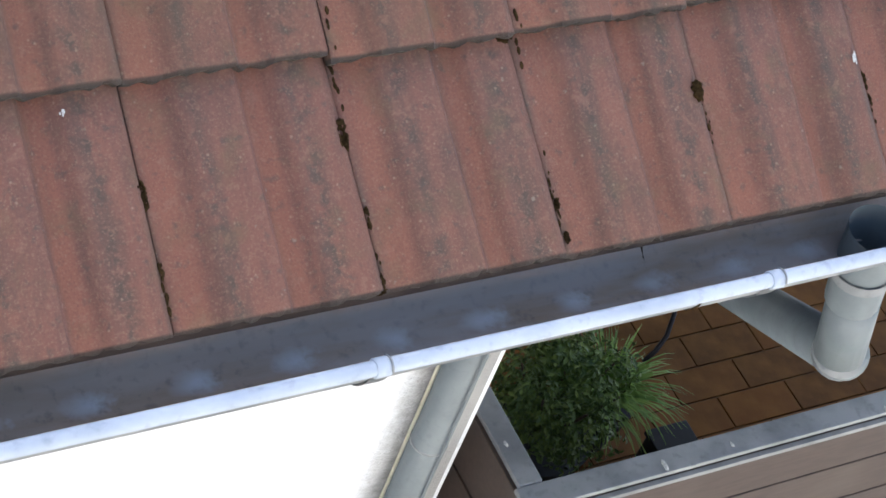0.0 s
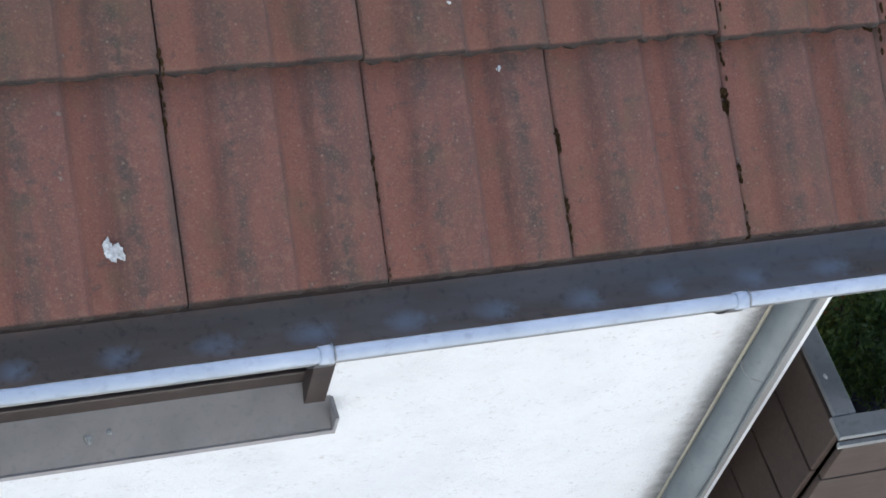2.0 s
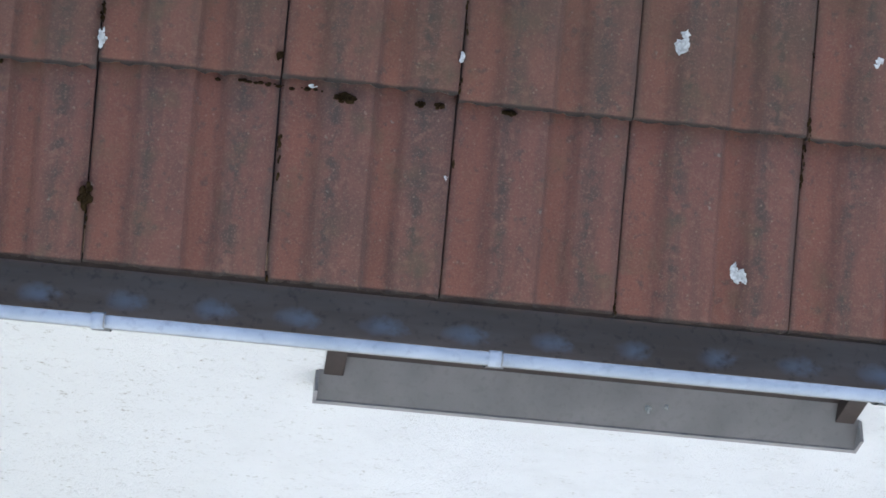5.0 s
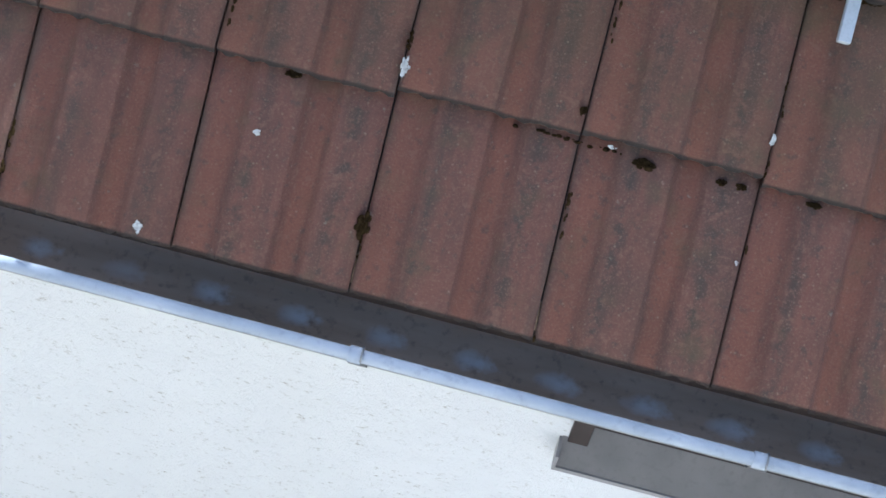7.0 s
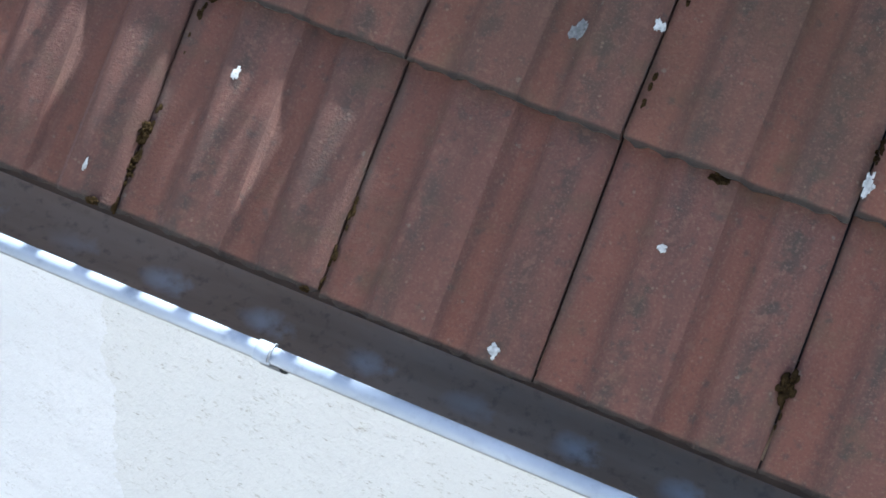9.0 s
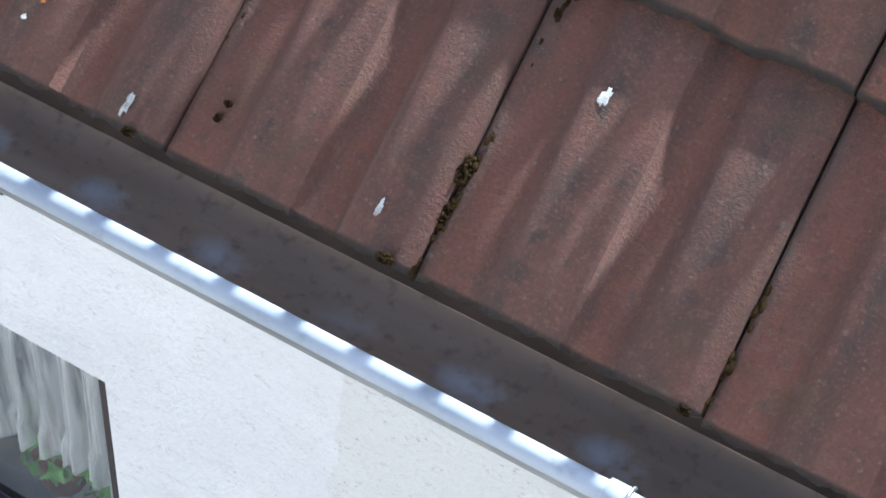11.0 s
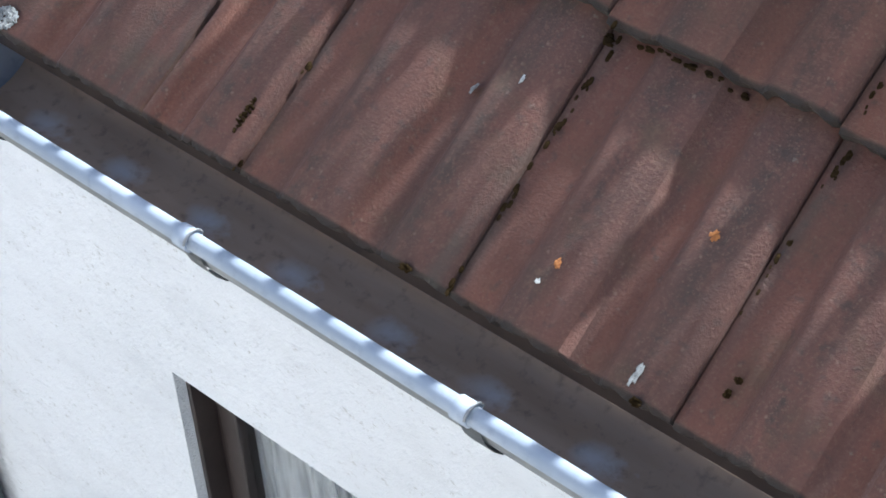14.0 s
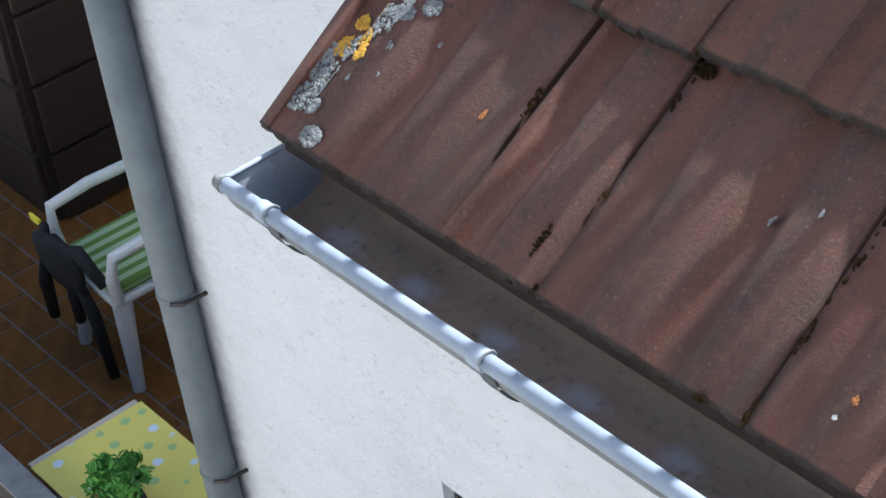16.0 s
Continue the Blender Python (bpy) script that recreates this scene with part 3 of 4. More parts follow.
clip_x = [0.937, 0.275, -0.405, -1.099, -1.768, -2.433, -3.174, -3.592, -4.003, 1.60, 2.28]
for x in clip_x:
    z = GZ - 0.006 * max(0, (x - gx0) / 5)
    clip = thing("gutter_bracket", (x, BY, z), "galvanised bracket clipped round the gutter bead", "bracket", "gutter brackets")
    part("clip", tube([(-0.011, 0, 0), (-0.0105, 0, 0), (0.0105, 0, 0), (0.011, 0, 0)], [0.0128, 0.0142, 0.0142, 0.0128], 16), BEAD, clip, "", True)
    part("clip_lip", tube([(0.0108, 0.0147 * math.cos(a), 0.0147 * math.sin(a)) for a in [0.3 + 2.6 * i / 9 for i in range(10)]], 0.0017, 6), CAPS, clip)
    strap = bmesh.new()
    rr = GR + 0.0018
    pa = [math.pi * (0.02 + i / 16 * 0.96) for i in range(17)]
    rows = [[strap.verts.new((dx, GR - rr * math.cos(a), -0.004 - rr * math.sin(a))) for a in pa] for dx in (-0.011, 0.020)]
    for i in range(16):
        strap.faces.new((rows[0][i], rows[0][i + 1], rows[1][i + 1], rows[1][i]))
    bmesh.ops.solidify(strap, geom=strap.faces[:], thickness=0.003)
    part("strap", strap, CAPS, clip, "dull grey strap under the gutter")

# ---- downpipes ----
swan = thing("downpipe_offset", (1.152, -0.025, -0.057), "grey zinc swan-neck pipe leading back from the gutter outlet", "downpipe")
o = Vector((1.215, -0.025, -0.09))
def rel(*p):
    return tuple(Vector(p) - o)
part("outlet_spigot", tube([rel(1.255, -0.025, -0.098), rel(1.262, -0.025, -0.17), rel(1.285, -0.03, -0.27)], [0.053, 0.047, 0.046], 20, False), PIPE, swan, "", True)
part("outlet_ring", tube([rel(1.266, -0.0265, -0.185), rel(1.270, -0.0275, -0.205)], 0.0505, 20, False), CAPS, swan, "", True)
part("drop_pipe", tube([rel(1.284, -0.03, -0.255), rel(1.318, -0.045, -0.405)], 0.044, 20), PIPE, swan, "", True)
part("elbow_seam", tube([rel(1.317, -0.048, -0.398), rel(1.326, -0.042, -0.418)], 0.0475, 20), CAPS, swan, "", True)
part("slanting_pipe", tube([rel(1.315, -0.060, -0.395), rel(1.62, 0.45, -0.90), rel(2.2, 1.42, -1.86), rel(2.2, 1.46, -2.16)], 0.044, 20), PIPE, swan, "", True)

pr = thing("downpipe", (0.864, WY - 0.055, -3.46), "grey downpipe beside the wall corner, with a cable along it", "downpipe", "wall downpipes")
part("pipe", tube([(0, 0, 0), (0, 0, 3.33)], 0.037, 20), PIPE, pr, "", True)
part("socket_ring", tube([(0, 0, 2.405), (0, 0, 2.411)], 0.0385, 20), CAPS, pr, "", True)
part("cable", tube([(0.006, -0.041, 3.3), (0.002, -0.042, 2.9), (0.006, -0.042, 2.3), (0.020, -0.036, 2.0), (0.022, -0.035, 1.4), (0.025, -0.034, 0.3)], 0.0028, 6), PIPE, pr, "thin grey cable")
part("sealant_strip", box((-0.010, 0.046, 0.1), (-0.002, 0.0545, 3.3), 0.001), CREAM, pr, "cream strip along the wall")
pl = thing("downpipe", (-5.235, WY - 0.043, -3.46), "grey downpipe fixed to the rounded wall corner", "downpipe", "wall downpipes")
part("pipe", tube([(0, 0, 0), (0, 0, 3.7)], 0.040, 22), PIPE, pl, "", True)
for z in (2.32, 1.80):
    part("socket_ring", tube([(0, 0, z), (0, 0, z + 0.012)], 0.0425, 22), PIPE, pl, "", True)
    part("pipe_clip", tube([(0.03, -0.034, z + 0.006), (0.05, -0.015, z + 0.006), (0.055, 0.043, z + 0.006)], 0.005, 8), DARKWOOD, pl, "dark bolted clip")

# ---- window one: sill and dark frame under the eaves ----
win = thing("window_1", ((W1[0] + W1[1]) / 2, WY, W1[2]), "dark-framed window with a projecting grey metal sill", "window", kind="structure")
wx, wz = (W1[1] - W1[0]) / 2, W1[3] - W1[2]
sb = bmesh.new()
for pts in (((-wx - 0.012, -0.05, -0.016), (wx + 0.012, -0.05, -0.016), (wx + 0.012, 0.024, 0.058), (-wx - 0.012, 0.024, 0.058)),):
    sb.faces.new([sb.verts.new(p) for p in pts])
bmesh.ops.solidify(sb, geom=sb.faces[:], thickness=0.003)
sill = part("window_sill", sb, SILL, win, "grey folded metal sill with bird droppings")
part("sill_lip", box((-wx - 0.014, -0.054, -0.029), (wx + 0.014, -0.049, -0.015), 0.001), SILL, win)
for sx in (-1, 1):
    part("sill_end", box((min(sx * (wx + 0.010), sx * (wx + 0.018)), -0.054, -0.030), (max(sx * (wx + 0.010), sx * (wx + 0.018)), 0.0, 0.030), 0.001), SILL, win)
    part("shutter_rail", box((min(sx * (wx - 0.045), sx * wx), -0.008, 0.02), (max(sx * (wx - 0.045), sx * wx), 0.024, wz), 0.002), DARKWOOD, win, "dark brown shutter rail")
part("window_frame", box((-wx, 0.025, 0.012), (wx, 0.11, 0.095), 0.004), DARKWOOD, win, "dark brown bottom rail")
part("window_frame", box((-wx, 0.05, wz - 0.06), (wx, 0.11, wz), 0.004), DARKWOOD, win)
for a, b in ((-wx, -wx + 0.07), (-0.045, 0.045), (wx - 0.07, wx)):
    part("window_frame", box((a, 0.05, 0.076), (b, 0.11, wz - 0.061), 0.004), DARKWOOD, win)
for a, b in ((-wx + 0.07, -0.045), (0.045, wx - 0.07)):
    part("pane", box((a, 0.078, 0.076), (b, 0.084, wz - 0.061)), GLASS, win).visible_shadow = False

# ---- window two: brown casement with net curtains ----
win = thing("window_2", ((W2[0] + W2[1]) / 2, WY, W2[2]), "brown double casement window with lace net curtains", "window", kind="structure")
wx, wz = (W2[1] - W2[0]) / 2, W2[3] - W2[2]
for sx in (-1, 1):
    part("shutter_rail", box((min(sx * (wx - 0.012), sx * wx), 0.024, 0.0), (max(sx * (wx - 0.012), sx * wx), 0.075, wz), 0.002), DARKWOOD, win, "dark brown shutter rail")
    part("window_frame", box((min(sx * (wx - 0.03), sx * (wx - 0.0)), 0.075, 0.0), (max(sx * (wx - 0.03), sx * wx), 0.14, wz), 0.004), DARKWOOD, win)
part("window_frame", box((-wx + 0.03, 0.075, wz - 0.05), (wx - 0.03, 0.14, wz), 0.004), DARKWOOD, win)
part("window_frame", box((-wx + 0.03, 0.075, 0.0), (wx - 0.03, 0.14, 0.05), 0.004), DARKWOOD, win)
MX = -0.015
for a, b in ((-wx + 0.03, MX - 0.003), (MX + 0.003, wx - 0.03)):
    sash = part("sash", box((a, 0.066, 0.052), (b, 0.11, 0.14), 0.004), DARKWOOD, win, "brown opening sash")
    part("top_rail", box((a, 0.066, wz - 0.10), (b, 0.11, wz - 0.052), 0.004), DARKWOOD, sash)
    for p, q in ((a, a + 0.050), (b - 0.050, b)):
        part("stile", box((p, 0.066, 0.141), (q, 0.11, wz - 0.101), 0.004), DARKWOOD, sash)
    part("pane", box((a + 0.050, 0.086, 0.141), (b - 0.050, 0.091, wz - 0.101)), GLASS, sash).visible_shadow = False
part("window_sill", box((-wx - 0.03, -0.05, -0.045), (wx + 0.03, 0.075, -0.004), 0.006), LIGHTSILL, win, "pale stone outer sill")
for cx0, cx1, seed in ((-wx + 0.04, MX - 0.02, 1), (MX + 0.02, wx - 0.04, 2)):
    cu = bmesh.new()
    nx, nz = 70, 26
    g = []
    for i in range(nx + 1):
        fx = i / nx
        scallop = 0.022 * abs(math.sin(fx * math.pi * 7)) - 0.05 * math.sin(fx * math.pi)
        bottom = 0.30 - scallop
        col = []
        for j in range(nz + 1):
            fz = j / nz
            z = wz - 0.06 - (wz - 0.06 - bottom) * fz
            amp = 0.010 + 0.012 * fz
            y = 0.130 + 0.95 * amp * math.sin(fx * 46 + seed + 1.2 * fz) + 0.006 * math.sin(fx * 87 + 2 * fz)
            if fz > 0.82:
                y += 0.010 * math.sin(fx * 110) - 0.008
            col.append(cu.verts.new((cx0 + (cx1 - cx0) * fx, y, z)))
        g.append(col)
    for i in range(nx):
        for j in range(nz):
            cu.faces.new((g[i][j], g[i + 1][j], g[i + 1][j + 1], g[i][j + 1]))
    bmesh.ops.solidify(cu, geom=cu.faces[:], thickness=0.0012)
    curtain = thing("net_curtain", (win.location.x, WY, W2[2]), "white gathered net curtain with a scalloped lace hem", "curtain", "net curtains")
    part("curtain", cu, LACE, curtain, "", True)
inner = part("window_ledge", box((W2[0] + 0.01, WY + 0.141, W2[2] + 0.02), (W2[1] - 0.01, WY + 0.42, W2[2] + 0.06), 0.004), LIGHTSILL)
tagged(inner, "pale inner window ledge", "ledge", kind="structure")


def leaf_cluster(bm, centre, radius, count, size, rng, droop=0.0):
    """Many small bent leaves round a centre."""
    for _ in range(count):
        d = Vector((rng.gauss(0, 1), rng.gauss(0, 1), rng.gauss(0, 1))).normalized()
        p = Vector(centre) + Vector([d[i] * radius[i] for i in range(3)]) * (rng.random() ** 0.4)
        n = (d + Vector((rng.gauss(0, 0.5), rng.gauss(0, 0.5), 0.4 + rng.gauss(0, 0.4)))).normalized()
        a = n.orthogonal().normalized()
        a.rotate(Matrix.Rotation(rng.uniform(0, 6.28), 3, n))
        b = n.cross(a)
        s = size * rng.uniform(0.6, 1.3)
        q = [p - a * s, p + b * s * 0.45 + n * s * 0.12, p + a * s - n * s * droop, p - b * s * 0.45 + n * s * 0.12]
        bm.faces.new([bm.verts.new(v) for v in q])
    return bm


rng = random.Random(3)
for k, fx in enumerate((0.16, 0.36, 0.62, 0.82)):
    x = W2[0] + (W2[1] - W2[0]) * fx
    ger = thing("geranium", (x, WY + 0.225, W2[2] + 0.06), "potted red geranium on the window ledge", "plant", "window plants")
    part("pot", tube([(0, 0, 0), (0, 0, 0.10)], [0.045, 0.058], 14), TERRACOTTA, ger)
    part("foliage", leaf_cluster(bmesh.new(), (0, 0, 0.13), (0.11, 0.07, 0.11), 210, 0.024, rng), BASILLEAF, ger)
    part("flower_head", leaf_cluster(bmesh.new(), (0.02, -0.04, 0.21), (0.03, 0.025, 0.03), 34, 0.012, rng), BLOOM, ger)

# ---- balcony on the right: floor, clad parapet with zinc capping ----
BF = -2.12
CAPZ = -1.17
slab = part("balcony_floor", box((1.01, 0.25, BF - 0.22), (5.5, 3.2, BF - 0.006)), GROUT)
tagged(slab, "tiled balcony floor of brown clay tiles", "floor", kind="structure")


def parapet(name, path, zb, zt, label):
    """A thin parapet along a corner path: boards outside, zinc cap on top."""
    root = thing(name, (path[0][0], path[0][1], zb), label, "parapet", kind="structure")
    for (ax, ay), (bx, by) in zip(path, path[1:]):
        along_x = abs(bx - ax) > abs(by - ay)
        length = abs(bx - ax) if along_x else abs(by - ay)
        lo = (min(ax, bx), min(ay, by))
        ox, oy = lo[0] - path[0][0], lo[1] - path[0][1]
        th = 0.03
        h = zt - zb
        n = max(1, round(h / 0.17))
        for i in range(n):
            z0, z1 = h * i / n + 0.004, h * (i + 1) / n - 0.004
            if along_x:
                part("board", box((ox - 0.012, oy - 0.028, z0), (ox + length, oy - 0.010, z1), 0.002), CLAD, root)
            else:
                part("board", box((ox - 0.028, oy, z0), (ox - 0.010, oy + length, z1), 0.002), CLAD, root)
        if along_x:
            part("core", box((ox - 0.008, oy - 0.008, 0), (ox + length, oy + th, h - 0.004)), DARKWOOD, root)
        else:
            part("core", box((ox - 0.008, oy - 0.008, 0), (ox + th, oy + length, h - 0.004)), DARKWOOD, root)
    return root


par = parapet("balcony_parapet", [(1.088, 0.243), (5.5, 0.243)], BF - 0.25, CAPZ - 0.012, "brown clad balcony parapet with a weathered zinc cap")
par2 = parapet("balcony_parapet_return", [(1.088, 0.243), (1.088, 0.546)], BF - 0.25, CAPZ - 0.012, "short brown clad return of the balcony parapet")
part("zinc_cap", box((-0.034, -0.022, CAPZ - BF + 0.238), (4.4, 0.034, CAPZ - BF + 0.252), 0.003), CAPS, par, "weathered zinc capping")
part("cap_fold", box((-0.034, -0.034, CAPZ - BF + 0.222), (4.4, -0.023, CAPZ - BF + 0.236), 0.001), CAPS, par)
part("zinc_cap", box((-0.022, 0.035, CAPZ - BF + 0.238), (0.034, 0.303, CAPZ - BF + 0.252), 0.003), CAPS, par2, "weathered zinc capping")

# ---- plants and pots on the balcony ----
rng = random.Random(8)
bush = thing("bush", (1.65, 0.79, BF), "dense dark green bush in a pot by the parapet", "bush")
part("pot", tube([(0, 0, 0), (0, 0, 0.20), (0, 0, 0.22)], [0.10, 0.13, 0.135], 18), BLACKPLASTIC, bush)
for k in range(7):
    a = k * 0.9
    part("branch", tube([(0, 0, 0.18), (0.06 * math.cos(a), 0.06 * math.sin(a), 0.32), (0.13 * math.cos(a), 0.13 * math.sin(a), 0.48)], [0.008, 0.005, 0.003], 6), STEM, bush)
bl = bmesh.new()
for k in range(44):
    d = Vector((rng.gauss(0, 1), rng.gauss(0, 1), rng.gauss(0, 0.8))).normalized()
    c = Vector((0.0, 0.0, 0.40)) + Vector((d.x * 0.16, d.y * 0.16, d.z * 0.16)) * rng.uniform(0.5, 1.0)
    leaf_cluster(bl, c, (0.07, 0.07, 0.07), 130, 0.0105, rng)
part("crown", bl, BUSHLEAF, bush, "small dark glossy leaves")


def grass_tuft(name, at, count, length, mat, label, seed):
    rg = random.Random(seed)
    root = thing(name, at, label, "grass")
    part("pot", tube([(0, 0, 0), (0, 0, 0.14), (0, 0, 0.155)], [0.07, 0.095, 0.10], 16), BLACKPLASTIC, root)
    bm = bmesh.new()
    for _ in range(count):
        a = rg.uniform(0, 6.28)
        out, up = rg.uniform(0.25, 1.0) * length, rg.uniform(0.35, 1.0) * length * 0.8
        w = rg.uniform(0.004, 0.0075)
        d = Vector((math.cos(a), math.sin(a), 0))
        sd = Vector((-math.sin(a), math.cos(a), 0)) * w
        prev = None
        for j in range(6):
            f = j / 5
            p = Vector((0, 0, 0.15)) + d * out * f + Vector((0, 0, up * (1.9 * f - 1.35 * f * f)))
            cur = (bm.verts.new(p - sd * (1 - f * 0.95)), bm.verts.new(p + sd * (1 - f * 0.95)))
            if prev:
                bm.faces.new((prev[0], prev[1], cur[1], cur[0]))
            prev = cur
    part("foliage", bm, mat, root, "long arching green blades")
    return root


grass_tuft("grass_plant", (1.90, 0.88, BF), 330, 0.25, GRASSLEAF, "bright green arching grass in a pot", 4)
blackbox = thing("planter_box", (2.0, 0.655, BF), "small black plastic planter", "planter")
part("body", box((-0.06, -0.06, 0), (0.06, 0.06, 0.22), 0.006), BLACKPLASTIC, blackbox)
part("rim", box((-0.066, -0.066, 0.208), (0.066, 0.066, 0.224), 0.003), BLACKPLASTIC, blackbox)
hose = thing("garden_hose", (2.27, 1.10, BF), "dark hose end arching up from the floor", "hose")
part("hose", tube([(-0.06, -0.05, 0.010), (-0.01, -0.03, 0.014), (0.04, 0.0, 0.03), (0.085, 0.05, 0.06), (0.10, 0.10, 0.10), (0.09, 0.16, 0.14), (0.06, 0.20, 0.17)], 0.007, 8), DARKWOOD, hose, "", True)

# ---- terrace on the left: floor, parapet, clad corner, chair and table ----
TF = -3.30
slab = part("terrace_floor", box((-14.0, 0.33, -3.45), (-5.27, 9.0, TF - 0.003)), TERRACEGROUT)
tagged(slab, "terrace floor laid with brown clay tiles", "floor", kind="structure")
parL = parapet("terrace_parapet", [(-11.0, 0.322), (-5.30, 0.322)], -3.45, -2.47, "brown clad terrace parapet with a grey zinc cap")
part("zinc_cap", box((-0.038, -0.040, 0.982), (5.70, 0.045, 0.998), 0.003), CAPS, parL, "grey zinc capping")
cl = thing("clad_annex", (-8.494, 1.542, TF), "annex corner clad with brown panels and dark joints", "building", kind="structure")
# the upper rows are unseen, added to keep the terrace in shade
part("core", box((-4.0, 0.02, 0.0), (-0.02, 6.0, 6.2)), DARKWOOD, cl, "dark backing in the joints")
for i in range(19):
    z0, z1 = 0.01 + i * 0.325, 0.325 * (i + 1) - 0.012
    for j in range(4):
        part("panel", box((-0.03 - 0.95 * (j + 1), -0.004, z0), (-0.055 - 0.95 * j, 0.020, z1), 0.003), CLAD, cl)
        part("panel", box((-0.020, 0.055 + 0.95 * j, z0), (0.004, 0.03 + 0.95 * (j + 1), z1), 0.003), CLAD, cl)

# garden chair, turned to face the parapet
CX, CY = -7.575, 1.396
chair = thing("garden_chair", (CX, CY, TF), "white plastic garden chair with a green striped cushion", "chair")
chair.rotation_euler = (0, 0, radians(88))
for sx in (-1, 1):
    for sy in (-1, 1):
        part("leg", tube([(0.15 * sx, 0.16 * sy, 0.40), (0.185 * sx, 0.195 * sy, 0.0)], [0.040, 0.024], 12), WHITEPLASTIC, chair)
part("seat", box((-0.20, -0.205, 0.39), (0.19, 0.205, 0.42), 0.010), WHITEPLASTIC, chair)
LEAN = Matrix.Shear("XY", 4, (0.12, 0.0)) @ Matrix.Translation((-0.05, 0, 0))
for k in range(6):
    y = -0.175 + 0.07 * k
    sl = box((0.185, y - 0.026, 0.42), (0.20, y + 0.026, 0.758), 0.004)
    bmesh.ops.transform(sl, matrix=LEAN, verts=sl.verts)
    part("back_slat", sl, WHITEPLASTIC, chair)
tr = box((0.18, -0.215, 0.76), (0.206, 0.215, 0.83), 0.008)
bmesh.ops.transform(tr, matrix=LEAN, verts=tr.verts)
part("top_rail", tr, WHITEPLASTIC, chair)
for sy in (-1, 1):
    part("armrest", tube([(0.22, 0.205 * sy, 0.64), (0.0, 0.225 * sy, 0.635), (-0.17, 0.22 * sy, 0.62), (-0.185, 0.205 * sy, 0.52), (-0.17, 0.185 * sy, 0.40)], 0.023, 12), WHITEPLASTIC, chair)
cush = thing("seat_cushion", (CX, CY, TF + 0.42), "green and white striped chair cushion", "cushion")
cush.rotation_euler = (0, 0, radians(88))
part("cushion", box((-0.185, -0.185, 0.0), (0.165, 0.185, 0.045), 0.018), STRIPES, cush)
cb = box((0.125, -0.18, 0.03), (0.165, 0.18, 0.40), 0.016)
bmesh.ops.transform(cb, matrix=Matrix.Shear("XY", 4, (0.12, 0.0)), verts=cb.verts)
part("back_pad", cb, STRIPES, cush)

gar = thing("black_trousers", (CX, CY - 0.245, TF), "black garment hanging down from the chair arm", "clothes")
part("seat_of_trousers", add_blob(bmesh.new(), (-0.08, 0, 0.50), (0.15, 0.035, 0.115), 0.5, 3), BLACKCLOTH, gar, "", True)
for pts, r in ((((-0.13, 0, 0.63), (-0.17, 0, 0.48), (-0.23, -0.01, 0.33), (-0.26, 0, 0.14)), 0.027), (((-0.02, 0, 0.48), (-0.03, 0, 0.36), (-0.035, 0, 0.24)), 0.026),
               (((0.02, 0, 0.50), (0.07, 0.01, 0.30), (0.125, 0, 0.06)), 0.025), (((-0.08, 0, 0.54), (0.06, 0.015, 0.60), (0.18, 0.03, 0.50)), 0.027)):
    part("trouser_leg", tube(pts, [r * 0.7] + [r] * (len(pts) - 2) + [r * 0.8], 9), BLACKCLOTH, gar, "", True)
peg = thing("clothes_peg", (CX - 0.185, CY - 0.245, TF + 0.615), "yellow plastic clothes peg", "peg")
part("jaw", box((-0.035, -0.006, 0.0), (0.035, 0.006, 0.014), 0.003), YELLOWPLASTIC, peg)
part("jaw", box((-0.035, -0.006, 0.018), (0.035, 0.006, 0.030), 0.003), YELLOWPLASTIC, peg)

tbl = thing("garden_table", (-6.16, 0.626, TF), "beige garden table under a flowered cloth", "table")
part("tabletop", box((-0.415, -0.20, 0.70), (0.38, 0.19, 0.725), 0.004), BEIGE, tbl)
for sx in (-0.36, 0.32):
    for sy in (-0.16, 0.15):
        part("leg", tube([(sx, sy, 0), (sx, sy, 0.70)], 0.018, 10), WHITEPLASTIC, tbl)
cloth = thing("tablecloth", (-6.16, 0.626, TF + 0.725), "yellow tablecloth printed with pale flowers and leaves", "tablecloth")
part("cloth", box((-0.385, -0.205, 0.001), (0.39, 0.196, 0.006), 0.002), CLOTH, cloth)
rng = random.Random(12)
herb = thing("potted_herb", (-6.20, 0.52, TF + 0.731), "light green leafy herb in a terracotta pot", "plant")
part("pot", tube([(0, 0, 0), (0, 0, 0.085), (0, 0, 0.095)], [0.048, 0.064, 0.068], 18), TERRACOTTA, herb)
part("saucer", tube([(0, 0, 0.001), (0, 0, 0.012)], [0.072, 0.08], 18), BLACKPLASTIC, herb)
hb = bmesh.new()
for k in range(40):
    d = Vector((rng.gauss(0, 1), rng.gauss(0, 1), rng.gauss(0.2, 0.5))).normalized()
    leaf_cluster(hb, Vector((0, 0, 0.11)) + Vector((d.x * 0.09, d.y * 0.09, d.z * 0.05)) * rng.uniform(0.3, 1.0), (0.032, 0.032, 0.022), 22, 0.021, rng, 0.4)
part("foliage", hb, BASILLEAF, herb)

